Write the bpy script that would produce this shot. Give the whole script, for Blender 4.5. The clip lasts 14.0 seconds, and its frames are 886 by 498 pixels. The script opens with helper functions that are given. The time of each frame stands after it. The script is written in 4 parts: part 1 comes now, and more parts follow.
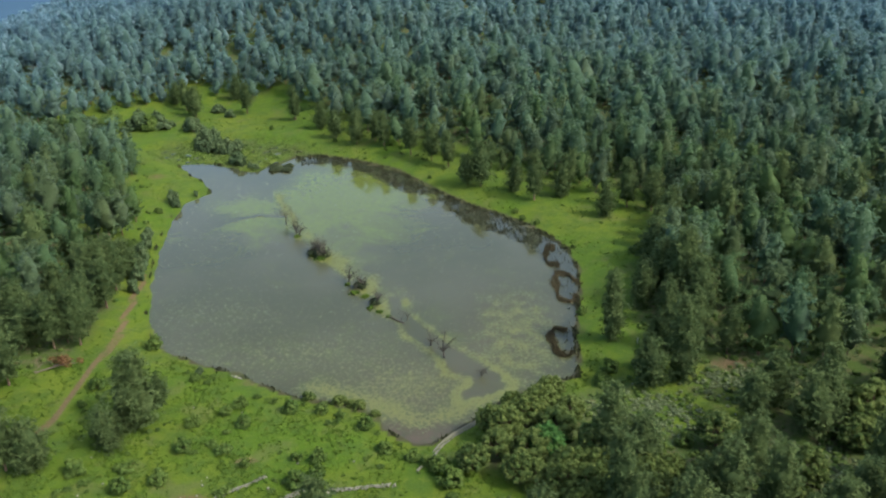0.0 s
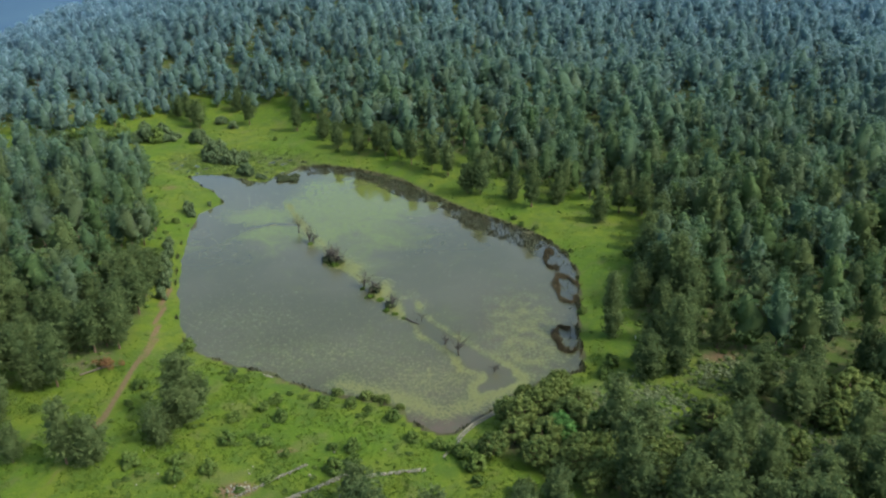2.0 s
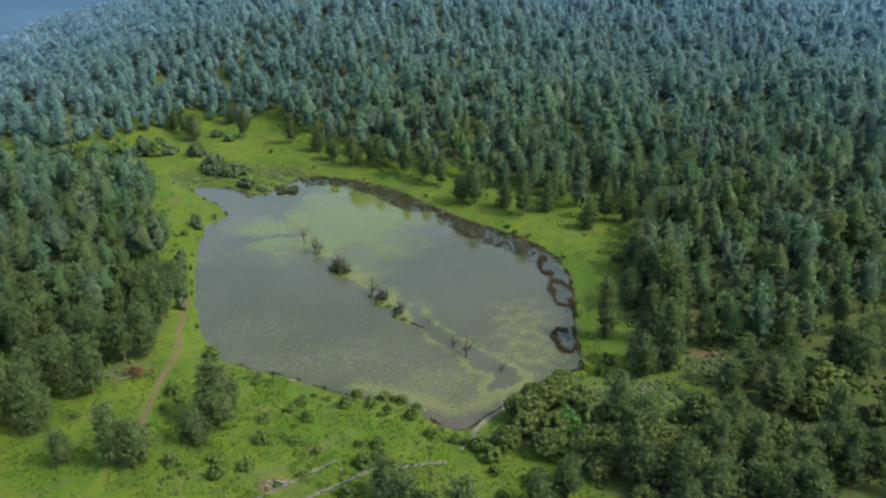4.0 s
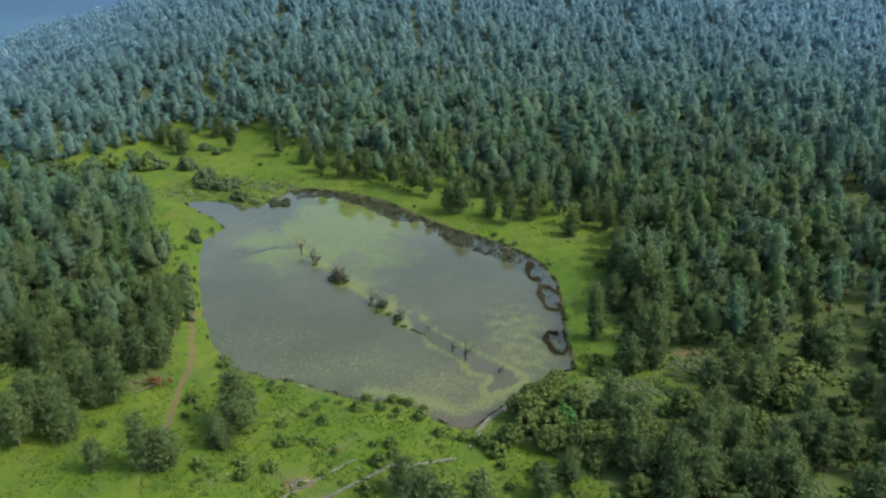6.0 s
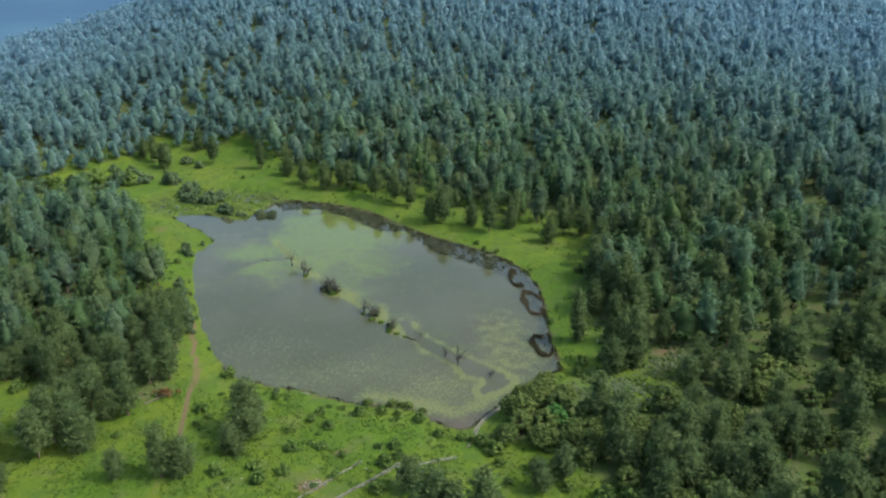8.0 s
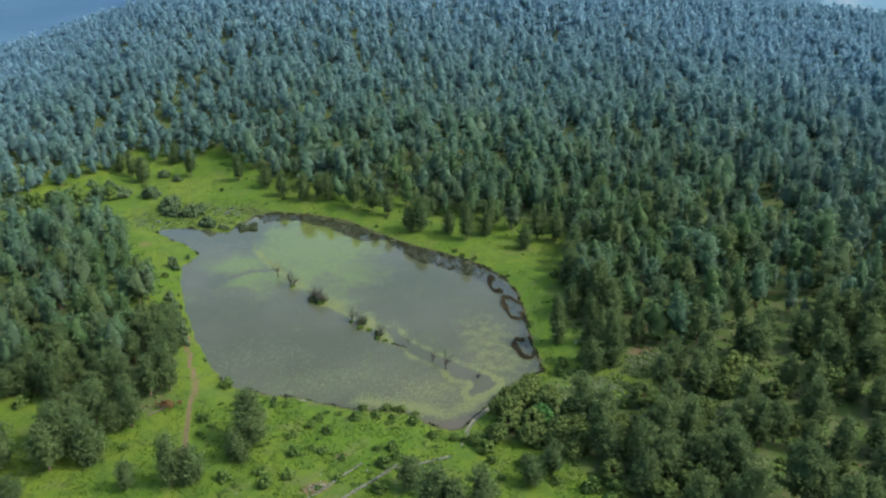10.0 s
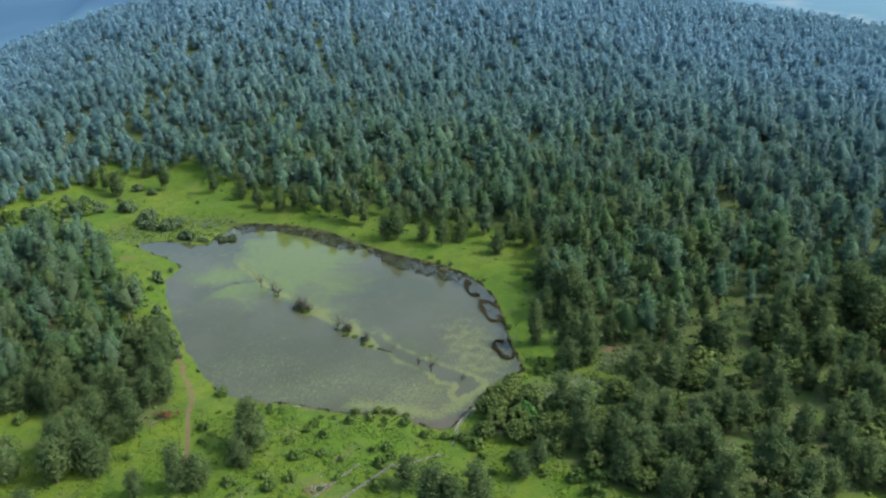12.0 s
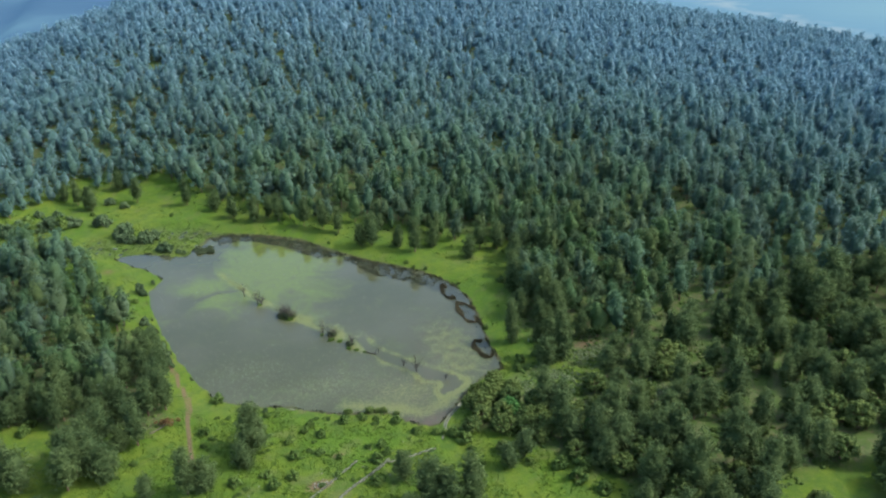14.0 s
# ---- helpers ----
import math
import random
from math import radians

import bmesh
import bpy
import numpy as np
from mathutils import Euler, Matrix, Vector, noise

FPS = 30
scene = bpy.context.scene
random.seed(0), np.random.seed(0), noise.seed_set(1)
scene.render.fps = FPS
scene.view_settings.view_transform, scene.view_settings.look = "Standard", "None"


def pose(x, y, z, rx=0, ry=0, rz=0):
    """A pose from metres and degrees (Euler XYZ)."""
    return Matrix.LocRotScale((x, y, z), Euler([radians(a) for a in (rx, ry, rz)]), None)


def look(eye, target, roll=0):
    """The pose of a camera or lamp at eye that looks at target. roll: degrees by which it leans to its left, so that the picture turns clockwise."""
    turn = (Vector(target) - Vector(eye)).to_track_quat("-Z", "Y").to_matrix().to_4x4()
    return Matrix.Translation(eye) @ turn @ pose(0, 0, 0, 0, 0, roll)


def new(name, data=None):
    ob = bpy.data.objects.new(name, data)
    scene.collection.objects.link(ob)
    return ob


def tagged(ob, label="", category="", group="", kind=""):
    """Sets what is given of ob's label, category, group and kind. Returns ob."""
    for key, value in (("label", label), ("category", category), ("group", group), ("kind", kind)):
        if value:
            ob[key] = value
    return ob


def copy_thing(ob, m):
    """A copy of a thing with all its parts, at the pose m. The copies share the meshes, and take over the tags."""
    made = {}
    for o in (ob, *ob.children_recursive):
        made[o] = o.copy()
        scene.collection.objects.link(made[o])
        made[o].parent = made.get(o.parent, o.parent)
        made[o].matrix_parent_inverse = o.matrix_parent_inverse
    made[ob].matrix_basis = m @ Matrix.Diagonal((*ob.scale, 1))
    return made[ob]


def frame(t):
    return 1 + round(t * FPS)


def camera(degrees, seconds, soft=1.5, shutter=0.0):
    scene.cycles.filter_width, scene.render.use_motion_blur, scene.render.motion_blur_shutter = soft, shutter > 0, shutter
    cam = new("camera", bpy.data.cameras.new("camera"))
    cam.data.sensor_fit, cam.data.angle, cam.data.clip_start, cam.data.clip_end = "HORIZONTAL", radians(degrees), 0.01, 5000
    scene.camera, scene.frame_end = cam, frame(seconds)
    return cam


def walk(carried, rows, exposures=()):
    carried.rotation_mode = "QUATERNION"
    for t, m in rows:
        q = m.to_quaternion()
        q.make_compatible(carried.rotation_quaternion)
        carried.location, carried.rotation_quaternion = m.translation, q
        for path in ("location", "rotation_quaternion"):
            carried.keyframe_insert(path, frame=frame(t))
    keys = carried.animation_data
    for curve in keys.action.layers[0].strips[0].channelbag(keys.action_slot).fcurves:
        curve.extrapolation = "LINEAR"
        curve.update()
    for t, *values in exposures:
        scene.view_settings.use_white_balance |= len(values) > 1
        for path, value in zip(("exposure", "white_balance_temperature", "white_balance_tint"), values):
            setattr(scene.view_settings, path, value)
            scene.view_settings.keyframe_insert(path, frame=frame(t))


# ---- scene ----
cam = camera(55.58, 14.0, soft=2.2)
# seconds, eye, heading clockwise from +y, pitch, roll
PATH = [
    (0, 2.160, -12.347, 86.630, -0.780, -24.138, -1.237),
    (1, -1.154, -18.636, 89.955, -0.082, -24.104, -1.257),
    (2, -5.032, -24.786, 93.535, 0.811, -24.072, -1.249),
    (3, -9.244, -30.707, 97.280, 1.857, -24.043, -1.226),
    (4, -13.610, -36.337, 101.116, 3.021, -24.022, -1.197),
    (5, -17.999, -41.636, 104.983, 4.275, -24.008, -1.173),
    (6, -22.327, -46.591, 108.836, 5.599, -24.004, -1.160),
    (7, -26.563, -51.213, 112.646, 6.980, -24.010, -1.159),
    (8, -30.722, -55.538, 116.398, 8.410, -24.025, -1.174),
    (9, -34.869, -59.628, 120.092, 9.892, -24.048, -1.203),
    (10, -39.119, -63.569, 123.745, 11.433, -24.078, -1.241),
    (11, -43.635, -67.474, 127.385, 13.049, -24.112, -1.283),
    (12, -48.629, -71.477, 131.060, 14.762, -24.147, -1.320),
    (13, -54.363, -75.741, 134.830, 16.601, -24.179, -1.341),
    (14, -61.148, -80.453, 138.769, 18.605, -24.204, -1.333),
]


def aimed(x, y, z, heading, pitch, roll):
    h, p = radians(heading), radians(pitch)
    return look((x, y, z), (x + math.sin(h) * math.cos(p), y + math.cos(h) * math.cos(p), z + math.sin(p)), roll)


walk(cam, [(t, aimed(*row)) for t, *row in PATH], [(0, 1.25, 6250, 5), (7, 1.33, 6060, 4), (14, 1.43, 5850, 4)])

# ---- light ----
SUN_AZ, SUN_EL = 114.0, 46.0     # clockwise from +y, above the horizon
world = bpy.data.worlds.new("sky")
scene.world = world
world.use_nodes = True
wn, wl = world.node_tree.nodes, world.node_tree.links
sky = wn.new("ShaderNodeTexSky")
sky.sky_type, sky.sun_disc = "NISHITA", False
sky.sun_elevation, sky.sun_rotation = radians(SUN_EL), radians(SUN_AZ)
sky.altitude, sky.air_density, sky.dust_density = 0, 1.3, 4.0
wl.new(sky.outputs["Color"], wn["Background"].inputs["Color"])
wn["Background"].inputs["Strength"].default_value = 0.15
sun = new("sun", bpy.data.lights.new("sun", "SUN"))
sun.data.energy, sun.data.angle, sun.data.color = 1.9, radians(1.2), (1.0, 0.93, 0.82)
sx, sy = math.sin(radians(SUN_AZ)), math.cos(radians(SUN_AZ))
sun.matrix_world = look((sx * 400, sy * 400, 400 * math.tan(radians(SUN_EL))), (0, 0, 0))


# ---- materials ----
class Mat:
    """A node material with short calls for its nodes."""

    def __init__(self, name, roughness=0.8, specular=0.3):
        self.m = bpy.data.materials.new(name)
        self.m.use_nodes = True
        self.n, self.l = self.m.node_tree.nodes, self.m.node_tree.links
        self.b = self.n["Principled BSDF"]
        self.b.inputs["Roughness"].default_value = roughness
        self.b.inputs["Specular IOR Level"].default_value = specular

    def put(self, socket, value):
        if isinstance(value, bpy.types.NodeSocket):
            self.l.new(value, socket)
        elif isinstance(value, (tuple, list)) and len(value) == 3 and socket.type == "RGBA":
            socket.default_value = (*value, 1)
        else:
            socket.default_value = value

    def coords(self):
        return self.n.new("ShaderNodeNewGeometry").outputs["Position"]

    def obcoords(self):
        return self.n.new("ShaderNodeTexCoord").outputs["Object"]

    def noise(self, vector, scale, detail=4.0, rough=0.55, distort=0.0):
        x = self.n.new("ShaderNodeTexNoise")
        self.l.new(vector, x.inputs["Vector"])
        x.inputs["Scale"].default_value, x.inputs["Detail"].default_value = scale, detail
        x.inputs["Roughness"].default_value, x.inputs["Distortion"].default_value = rough, distort
        return x.outputs["Fac"]

    def ramp(self, value, low, high):
        x = self.n.new("ShaderNodeMapRange")
        x.interpolation_type = "SMOOTHSTEP"
        self.l.new(value, x.inputs["Value"])
        x.inputs["From Min"].default_value, x.inputs["From Max"].default_value = low, high
        return x.outputs["Result"]

    def math(self, op, a, b=0.0):
        x = self.n.new("ShaderNodeMath")
        x.operation = op
        self.put(x.inputs[0], a), self.put(x.inputs[1], b)
        return x.outputs[0]

    def mix(self, fac, a, b):
        x = self.n.new("ShaderNodeMix")
        x.data_type = "RGBA"
        self.put(x.inputs[0], fac), self.put(x.inputs[6], a), self.put(x.inputs[7], b)
        return x.outputs[2]

    def attr(self, name):
        x = self.n.new("ShaderNodeAttribute")
        x.attribute_name = name
        return x.outputs["Fac"]

    def random(self):
        return self.n.new("ShaderNodeObjectInfo").outputs["Random"]

    def island(self):
        return self.n.new("ShaderNodeNewGeometry").outputs["Random Per Island"]

    def bump(self, height, strength=0.4, distance=0.1):
        x = self.n.new("ShaderNodeBump")
        x.inputs["Strength"].default_value, x.inputs["Distance"].default_value = strength, distance
        self.l.new(height, x.inputs["Height"])
        self.l.new(x.outputs["Normal"], self.b.inputs["Normal"])

    def color(self, value):
        self.put(self.b.inputs["Base Color"], value)
        return self.m


def foliage(name, dark, mid, light, rough=0.75, sheer=0.3, sheen=0.0, grain=0.0, haze_tint=None):
    """Leaves or needles: varies from tree to tree, from tuft to tuft and inside a crown."""
    m = Mat(name, rough, 0.12)
    m.b.inputs["Sheen Weight"].default_value, m.b.inputs["Sheen Roughness"].default_value = sheen, 0.5
    m.b.inputs["Sheen Tint"].default_value = (0.62, 0.82, 1.0, 1)      # bluish sheen, part of the painted haze
    p_ = m.coords()
    tree = m.math("FRACT", m.math("ADD", m.attr("tint"), m.random()))
    c = m.mix(m.ramp(tree, 0.0, 1.0), dark, mid)
    c = m.mix(m.math("MULTIPLY", m.ramp(m.island(), 0.3, 1.0), 0.6), c, light)
    c = m.mix(m.math("MULTIPLY", m.ramp(m.noise(p_, 0.35, 3), 0.45, 0.75), 0.35), c, dark)
    if grain:
        fine_ = m.noise(p_, 1.25, 5, 0.78, 0.4)
        c = m.mix(m.math("MULTIPLY", m.ramp(fine_, 0.50, 0.66), 0.7), c, light)
        # random dark mottles in the colour suggest shaded gaps between sprays
        c = m.mix(m.math("MULTIPLY", m.ramp(m.noise(p_, 0.85, 4, 0.75, 0.6), 0.50, 0.68), 0.4), c, tuple(v * 0.6 for v in dark))
        m.bump(fine_, grain, 1.2)
    if haze_tint:      # haze painted into the needle colour, stronger on the pines higher up
        haze_mix = m.attr("haze_mix")
        c = m.mix(haze_mix, c, m.mix(m.ramp(fine_, 0.38, 0.62), tuple(v * 0.8 for v in haze_tint), tuple(v * 1.17 for v in haze_tint)))
        m.put(m.b.inputs["Sheen Weight"], m.math("MULTIPLY", haze_mix, sheen))
    m.color(c)
    t = m.n.new("ShaderNodeBsdfTranslucent")
    m.l.new(c, t.inputs["Color"])
    mixer = m.n.new("ShaderNodeMixShader")
    mixer.inputs[0].default_value = sheer
    m.l.new(m.b.outputs[0], mixer.inputs[1]), m.l.new(t.outputs[0], mixer.inputs[2])
    m.l.new(mixer.outputs[0], m.n["Material Output"].inputs["Surface"])
    return m.m


# pale blue that stands in for haze on the distant pines
HAZE_BLUE = (0.092, 0.180, 0.228)
NEEDLES = foliage("pine_needles", (0.052, 0.099, 0.037), (0.081, 0.135, 0.047), (0.119, 0.175, 0.065), sheer=0.5, sheen=0.9, grain=0.4, haze_tint=HAZE_BLUE)
WARM_NEEDLES = foliage("olive_pine_needles", (0.056, 0.090, 0.034), (0.082, 0.120, 0.043), (0.122, 0.158, 0.058), sheer=0.5, sheen=0.9, grain=0.4, haze_tint=HAZE_BLUE)
LEAVES = foliage("oak_leaves", (0.049, 0.082, 0.022), (0.090, 0.124, 0.032), (0.152, 0.180, 0.052), sheer=0.4)
SHRUB = foliage("shrub_leaves", (0.040, 0.074, 0.016), (0.070, 0.110, 0.024), (0.115, 0.155, 0.036))
FRESH = foliage("fresh_green_leaves", (0.044, 0.112, 0.026), (0.062, 0.142, 0.034), (0.092, 0.182, 0.046), sheer=0.4)
WILLOW = foliage("grey_willow_leaves", (0.048, 0.080, 0.036), (0.078, 0.114, 0.052), (0.115, 0.148, 0.072))
DROWNED = foliage("dark_drowned_twigs", (0.026, 0.036, 0.017), (0.042, 0.056, 0.025), (0.070, 0.086, 0.038))
WEED = foliage("meadow_weed_leaves", (0.038, 0.074, 0.010), (0.066, 0.112, 0.013), (0.11, 0.15, 0.022))
SCRUB = foliage("pale_scrub_leaves", (0.078, 0.106, 0.048), (0.125, 0.152, 0.075), (0.18, 0.205, 0.115))
REED = foliage("brown_reed_blades", (0.022, 0.027, 0.014), (0.038, 0.042, 0.020), (0.064, 0.062, 0.030))
DRYREED = foliage("rusty_dead_reeds", (0.052, 0.046, 0.026), (0.092, 0.076, 0.043), (0.135, 0.110, 0.064))
SEDGE = foliage("olive_marsh_sedge", (0.048, 0.080, 0.018), (0.066, 0.100, 0.024), (0.088, 0.116, 0.034))
RUST = foliage("rust_brown_dead_needles", (0.07, 0.04, 0.02), (0.12, 0.065, 0.03), (0.16, 0.09, 0.04))


def bark(name, a, b):
    m = Mat(name, 0.9, 0.2)
    p = m.coords()
    f = m.noise(p, 6, 5)
    m.bump(f, 0.5, 0.05)
    return m.color(m.mix(m.ramp(f, 0.3, 0.7), a, b))


BARK = bark("pine_bark", (0.075, 0.05, 0.035), (0.16, 0.11, 0.08))
DEADWOOD = bark("weathered_dead_wood", (0.022, 0.02, 0.017), (0.07, 0.062, 0.052))
GREYWOOD = bark("grey_fallen_wood", (0.07, 0.056, 0.042), (0.14, 0.12, 0.098))


def stone(name, a, b):
    m = Mat(name, 0.9, 0.25)
    p = m.coords()
    f = m.noise(p, 1.6, 6)
    c = m.mix(m.ramp(m.random(), 0, 1), a, b)
    c = m.mix(m.math("MULTIPLY", m.ramp(m.island(), 0.2, 0.9), 0.6), c, b)
    c = m.mix(m.ramp(f, 0.52, 0.75), c, tuple(v * 0.45 for v in a))
    m.bump(m.noise(p, 9, 4), 0.5, 0.04)
    return m.color(c)


STONE = stone("pale_field_stone", (0.118, 0.116, 0.088), (0.192, 0.187, 0.149))
WHITE = stone("white_limestone", (0.15, 0.145, 0.125), (0.22, 0.21, 0.185))
CREST = stone("worn_dam_crest", (0.085, 0.084, 0.058), (0.122, 0.118, 0.084))

# grass, forest floor, bare soil and shore mud on one sheet
g = Mat("meadow_and_forest_floor", 0.95, 0.15)
p = g.coords()
big, mid_, fine = g.noise(p, 0.045, 4), g.noise(p, 0.25, 5, 0.65), g.noise(p, 1.6, 6, 0.78)
tuft = g.noise(p, 0.75, 5, 0.7, 0.3)
grass = g.mix(g.ramp(big, 0.35, 0.65), (0.046, 0.086, 0.005), (0.076, 0.102, 0.009))
grass = g.mix(g.math("MULTIPLY", g.ramp(mid_, 0.42, 0.62), 0.75), grass, (0.035, 0.067, 0.009))
grass = g.mix(g.math("MULTIPLY", g.ramp(tuft, 0.5, 0.68), 0.7), grass, (0.084, 0.106, 0.013))
grass = g.mix(g.math("MULTIPLY", g.ramp(g.noise(p, 0.16, 4, 0.6, 0.5), 0.53, 0.68), 0.5), grass, (0.078, 0.084, 0.028))
grass = g.mix(g.math("MULTIPLY", g.ramp(fine, 0.5, 0.7), 0.6), grass, (0.027, 0.056, 0.010))
grass = g.mix(g.math("MULTIPLY", g.ramp(g.noise(p, 2.3, 5, 0.75), 0.54, 0.72), 0.5), grass, (0.108, 0.125, 0.018))
floor_c = g.mix(g.ramp(mid_, 0.35, 0.65), (0.046, 0.074, 0.020), (0.074, 0.084, 0.032))
floor_c = g.mix(g.math("MULTIPLY", g.ramp(tuft, 0.46, 0.62), 0.75), floor_c, (0.084, 0.062, 0.036))
floor_c = g.mix(g.math("MULTIPLY", g.ramp(fine, 0.47, 0.60), 0.75), floor_c, (0.026, 0.043, 0.010))
floor_c = g.mix(g.math("MULTIPLY", g.ramp(g.noise(p, 0.9, 5, 0.75, 0.4), 0.54, 0.68), 0.5), floor_c, (0.096, 0.104, 0.044))
floor_c = g.mix(g.math("MULTIPLY", g.ramp(g.noise(p, 0.32, 6, 0.72, 0.6), 0.47, 0.57), 0.8), floor_c, (0.040, 0.070, 0.011))
c = g.mix(g.ramp(g.math("ADD", g.attr("woods"), g.math("MULTIPLY", g.math("SUBTRACT", g.noise(p, 0.11, 5, 0.6), 0.5), 1.3)), 0.05, 0.6), grass, floor_c)
soil = g.mix(g.ramp(fine, 0.35, 0.7), (0.076, 0.054, 0.028), (0.112, 0.081, 0.044))
c = g.mix(g.ramp(g.math("ADD", g.attr("bare"), g.math("MULTIPLY", g.math("SUBTRACT", fine, 0.5), 0.9)), 0.35, 0.75), c, soil)
mud = g.mix(g.ramp(mid_, 0.4, 0.65), (0.036, 0.032, 0.018), (0.05, 0.06, 0.02))
c = g.mix(g.ramp(g.math("ADD", g.attr("mud"), g.math("MULTIPLY", g.math("SUBTRACT", mid_, 0.5), 0.7)), 0.3, 0.7), c, mud)
g.bump(g.math("ADD", fine, g.math("MULTIPLY", mid_, 1.5)), 0.6, 0.35)
GROUND = g.color(c)

# murky pond water with drifting algae
w = Mat("murky_pond_water", 0.06, 0.5)
w.b.inputs["IOR"].default_value = 1.33
p = w.coords()
murk = w.mix(w.ramp(w.noise(p, 0.03, 3), 0.35, 0.65), (0.039, 0.042, 0.020), (0.051, 0.053, 0.030))
murk = w.mix(w.math("MULTIPLY", w.attr("silt"), w.ramp(w.noise(p, 0.5, 5, 0.7), 0.3, 0.65)), murk, (0.066, 0.050, 0.034))
alg, weed_and_reflections = w.attr("algae"), w.attr("weed_and_reflections")
veil = w.math("ADD", alg, w.math("MULTIPLY", w.math("SUBTRACT", w.noise(p, 0.07, 6, 0.62, 0.8), 0.5), 1.7))
c = w.mix(w.math("MULTIPLY", w.ramp(veil, 0.12, 0.85), w.math("ADD", 0.42, w.math("MULTIPLY", w.ramp(w.noise(p, 0.7, 6, 0.75, 0.5), 0.36, 0.62), 0.5))), murk, (0.080, 0.104, 0.018))
blot = w.math("ADD", weed_and_reflections, w.math("MULTIPLY", w.math("SUBTRACT", w.noise(p, 0.22, 5, 0.62, 0.8), 0.5), 1.6))
c = w.mix(w.math("MULTIPLY", w.ramp(blot, 0.25, 0.95), 0.32), c, (0.068, 0.084, 0.032))
# dark tree reflections, painted into the water colour
c = w.mix(w.attr("reflect_dark"), c, (0.026, 0.030, 0.020))
speck = w.math("ADD", weed_and_reflections, w.math("MULTIPLY", w.math("SUBTRACT", w.noise(p, 1.5, 4, 0.72, 0.8), 0.5), 3.0))
c = w.mix(w.math("MULTIPLY", w.ramp(speck, 0.66, 0.95), 0.8), c, (0.100, 0.108, 0.030))
w.put(w.b.inputs["Roughness"], w.math("ADD", 0.05, w.math("MULTIPLY", w.ramp(speck, 0.5, 0.9), 0.4)))
w.bump(w.noise(p, 1.2, 3), 0.03, 0.05)
WATER = w.color(c)


# ---- meshes ----
def mesh_np(name, verts, tris, mats, index=None, attrs=None, smooth=False):
    """A mesh from arrays of vertices and triangles."""
    me = bpy.data.meshes.new(name)
    verts, tris = np.asarray(verts, np.float32), np.asarray(tris, np.int32)
    me.vertices.add(len(verts)), me.loops.add(tris.size), me.polygons.add(len(tris))
    me.vertices.foreach_set("co", verts.ravel())
    me.loops.foreach_set("vertex_index", tris.ravel())
    me.polygons.foreach_set("loop_start", np.arange(0, tris.size, 3, dtype=np.int32))
    for m in mats:
        me.materials.append(m)
    if index is not None:
        me.polygons.foreach_set("material_index", np.asarray(index, np.int32))
    if smooth:
        me.polygons.foreach_set("use_smooth", np.ones(len(tris), bool))
    for key, values in (attrs or {}).items():
        me.attributes.new(key, "FLOAT", "POINT").data.foreach_set("value", np.asarray(values, np.float32))
    me.update(calc_edges=True)
    me.validate()
    return me


def part(name, mesh, parent, label=""):
    ob = new(name, mesh)
    ob.parent = parent
    return tagged(ob, label) if label else ob


def join(*pieces):
    """One (vertices, triangles) out of several."""
    vs, fs, n = [], [], 0
    for v, f in pieces:
        vs.append(v), fs.append(np.asarray(f) + n)
        n += len(v)
    return np.concatenate(vs), np.concatenate(fs)


ICO_V = np.array([(0, 0, -1), (.724, -.526, -.447), (-.276, -.851, -.447), (-.894, 0, -.447), (-.276, .851, -.447), (.724, .526, -.447),
                  (.276, -.851, .447), (-.724, -.526, .447), (-.724, .526, .447), (.276, .851, .447), (.894, 0, .447), (0, 0, 1)])
ICO_F = np.array([(0, 1, 2), (1, 0, 5), (0, 2, 3), (0, 3, 4), (0, 4, 5), (1, 5, 10), (2, 1, 6), (3, 2, 7), (4, 3, 8), (5, 4, 9),
                  (1, 10, 6), (2, 6, 7), (3, 7, 8), (4, 8, 9), (5, 9, 10), (6, 10, 11), (7, 6, 11), (8, 7, 11), (9, 8, 11), (10, 9, 11)])
OCT_V = np.array([(1, 0, 0), (-1, 0, 0), (0, 1, 0), (0, -1, 0), (0, 0, 1), (0, 0, -1)], float)
OCT_F = np.array([(0, 2, 4), (2, 1, 4), (1, 3, 4), (3, 0, 4), (2, 0, 5), (1, 2, 5), (3, 1, 5), (0, 3, 5)])


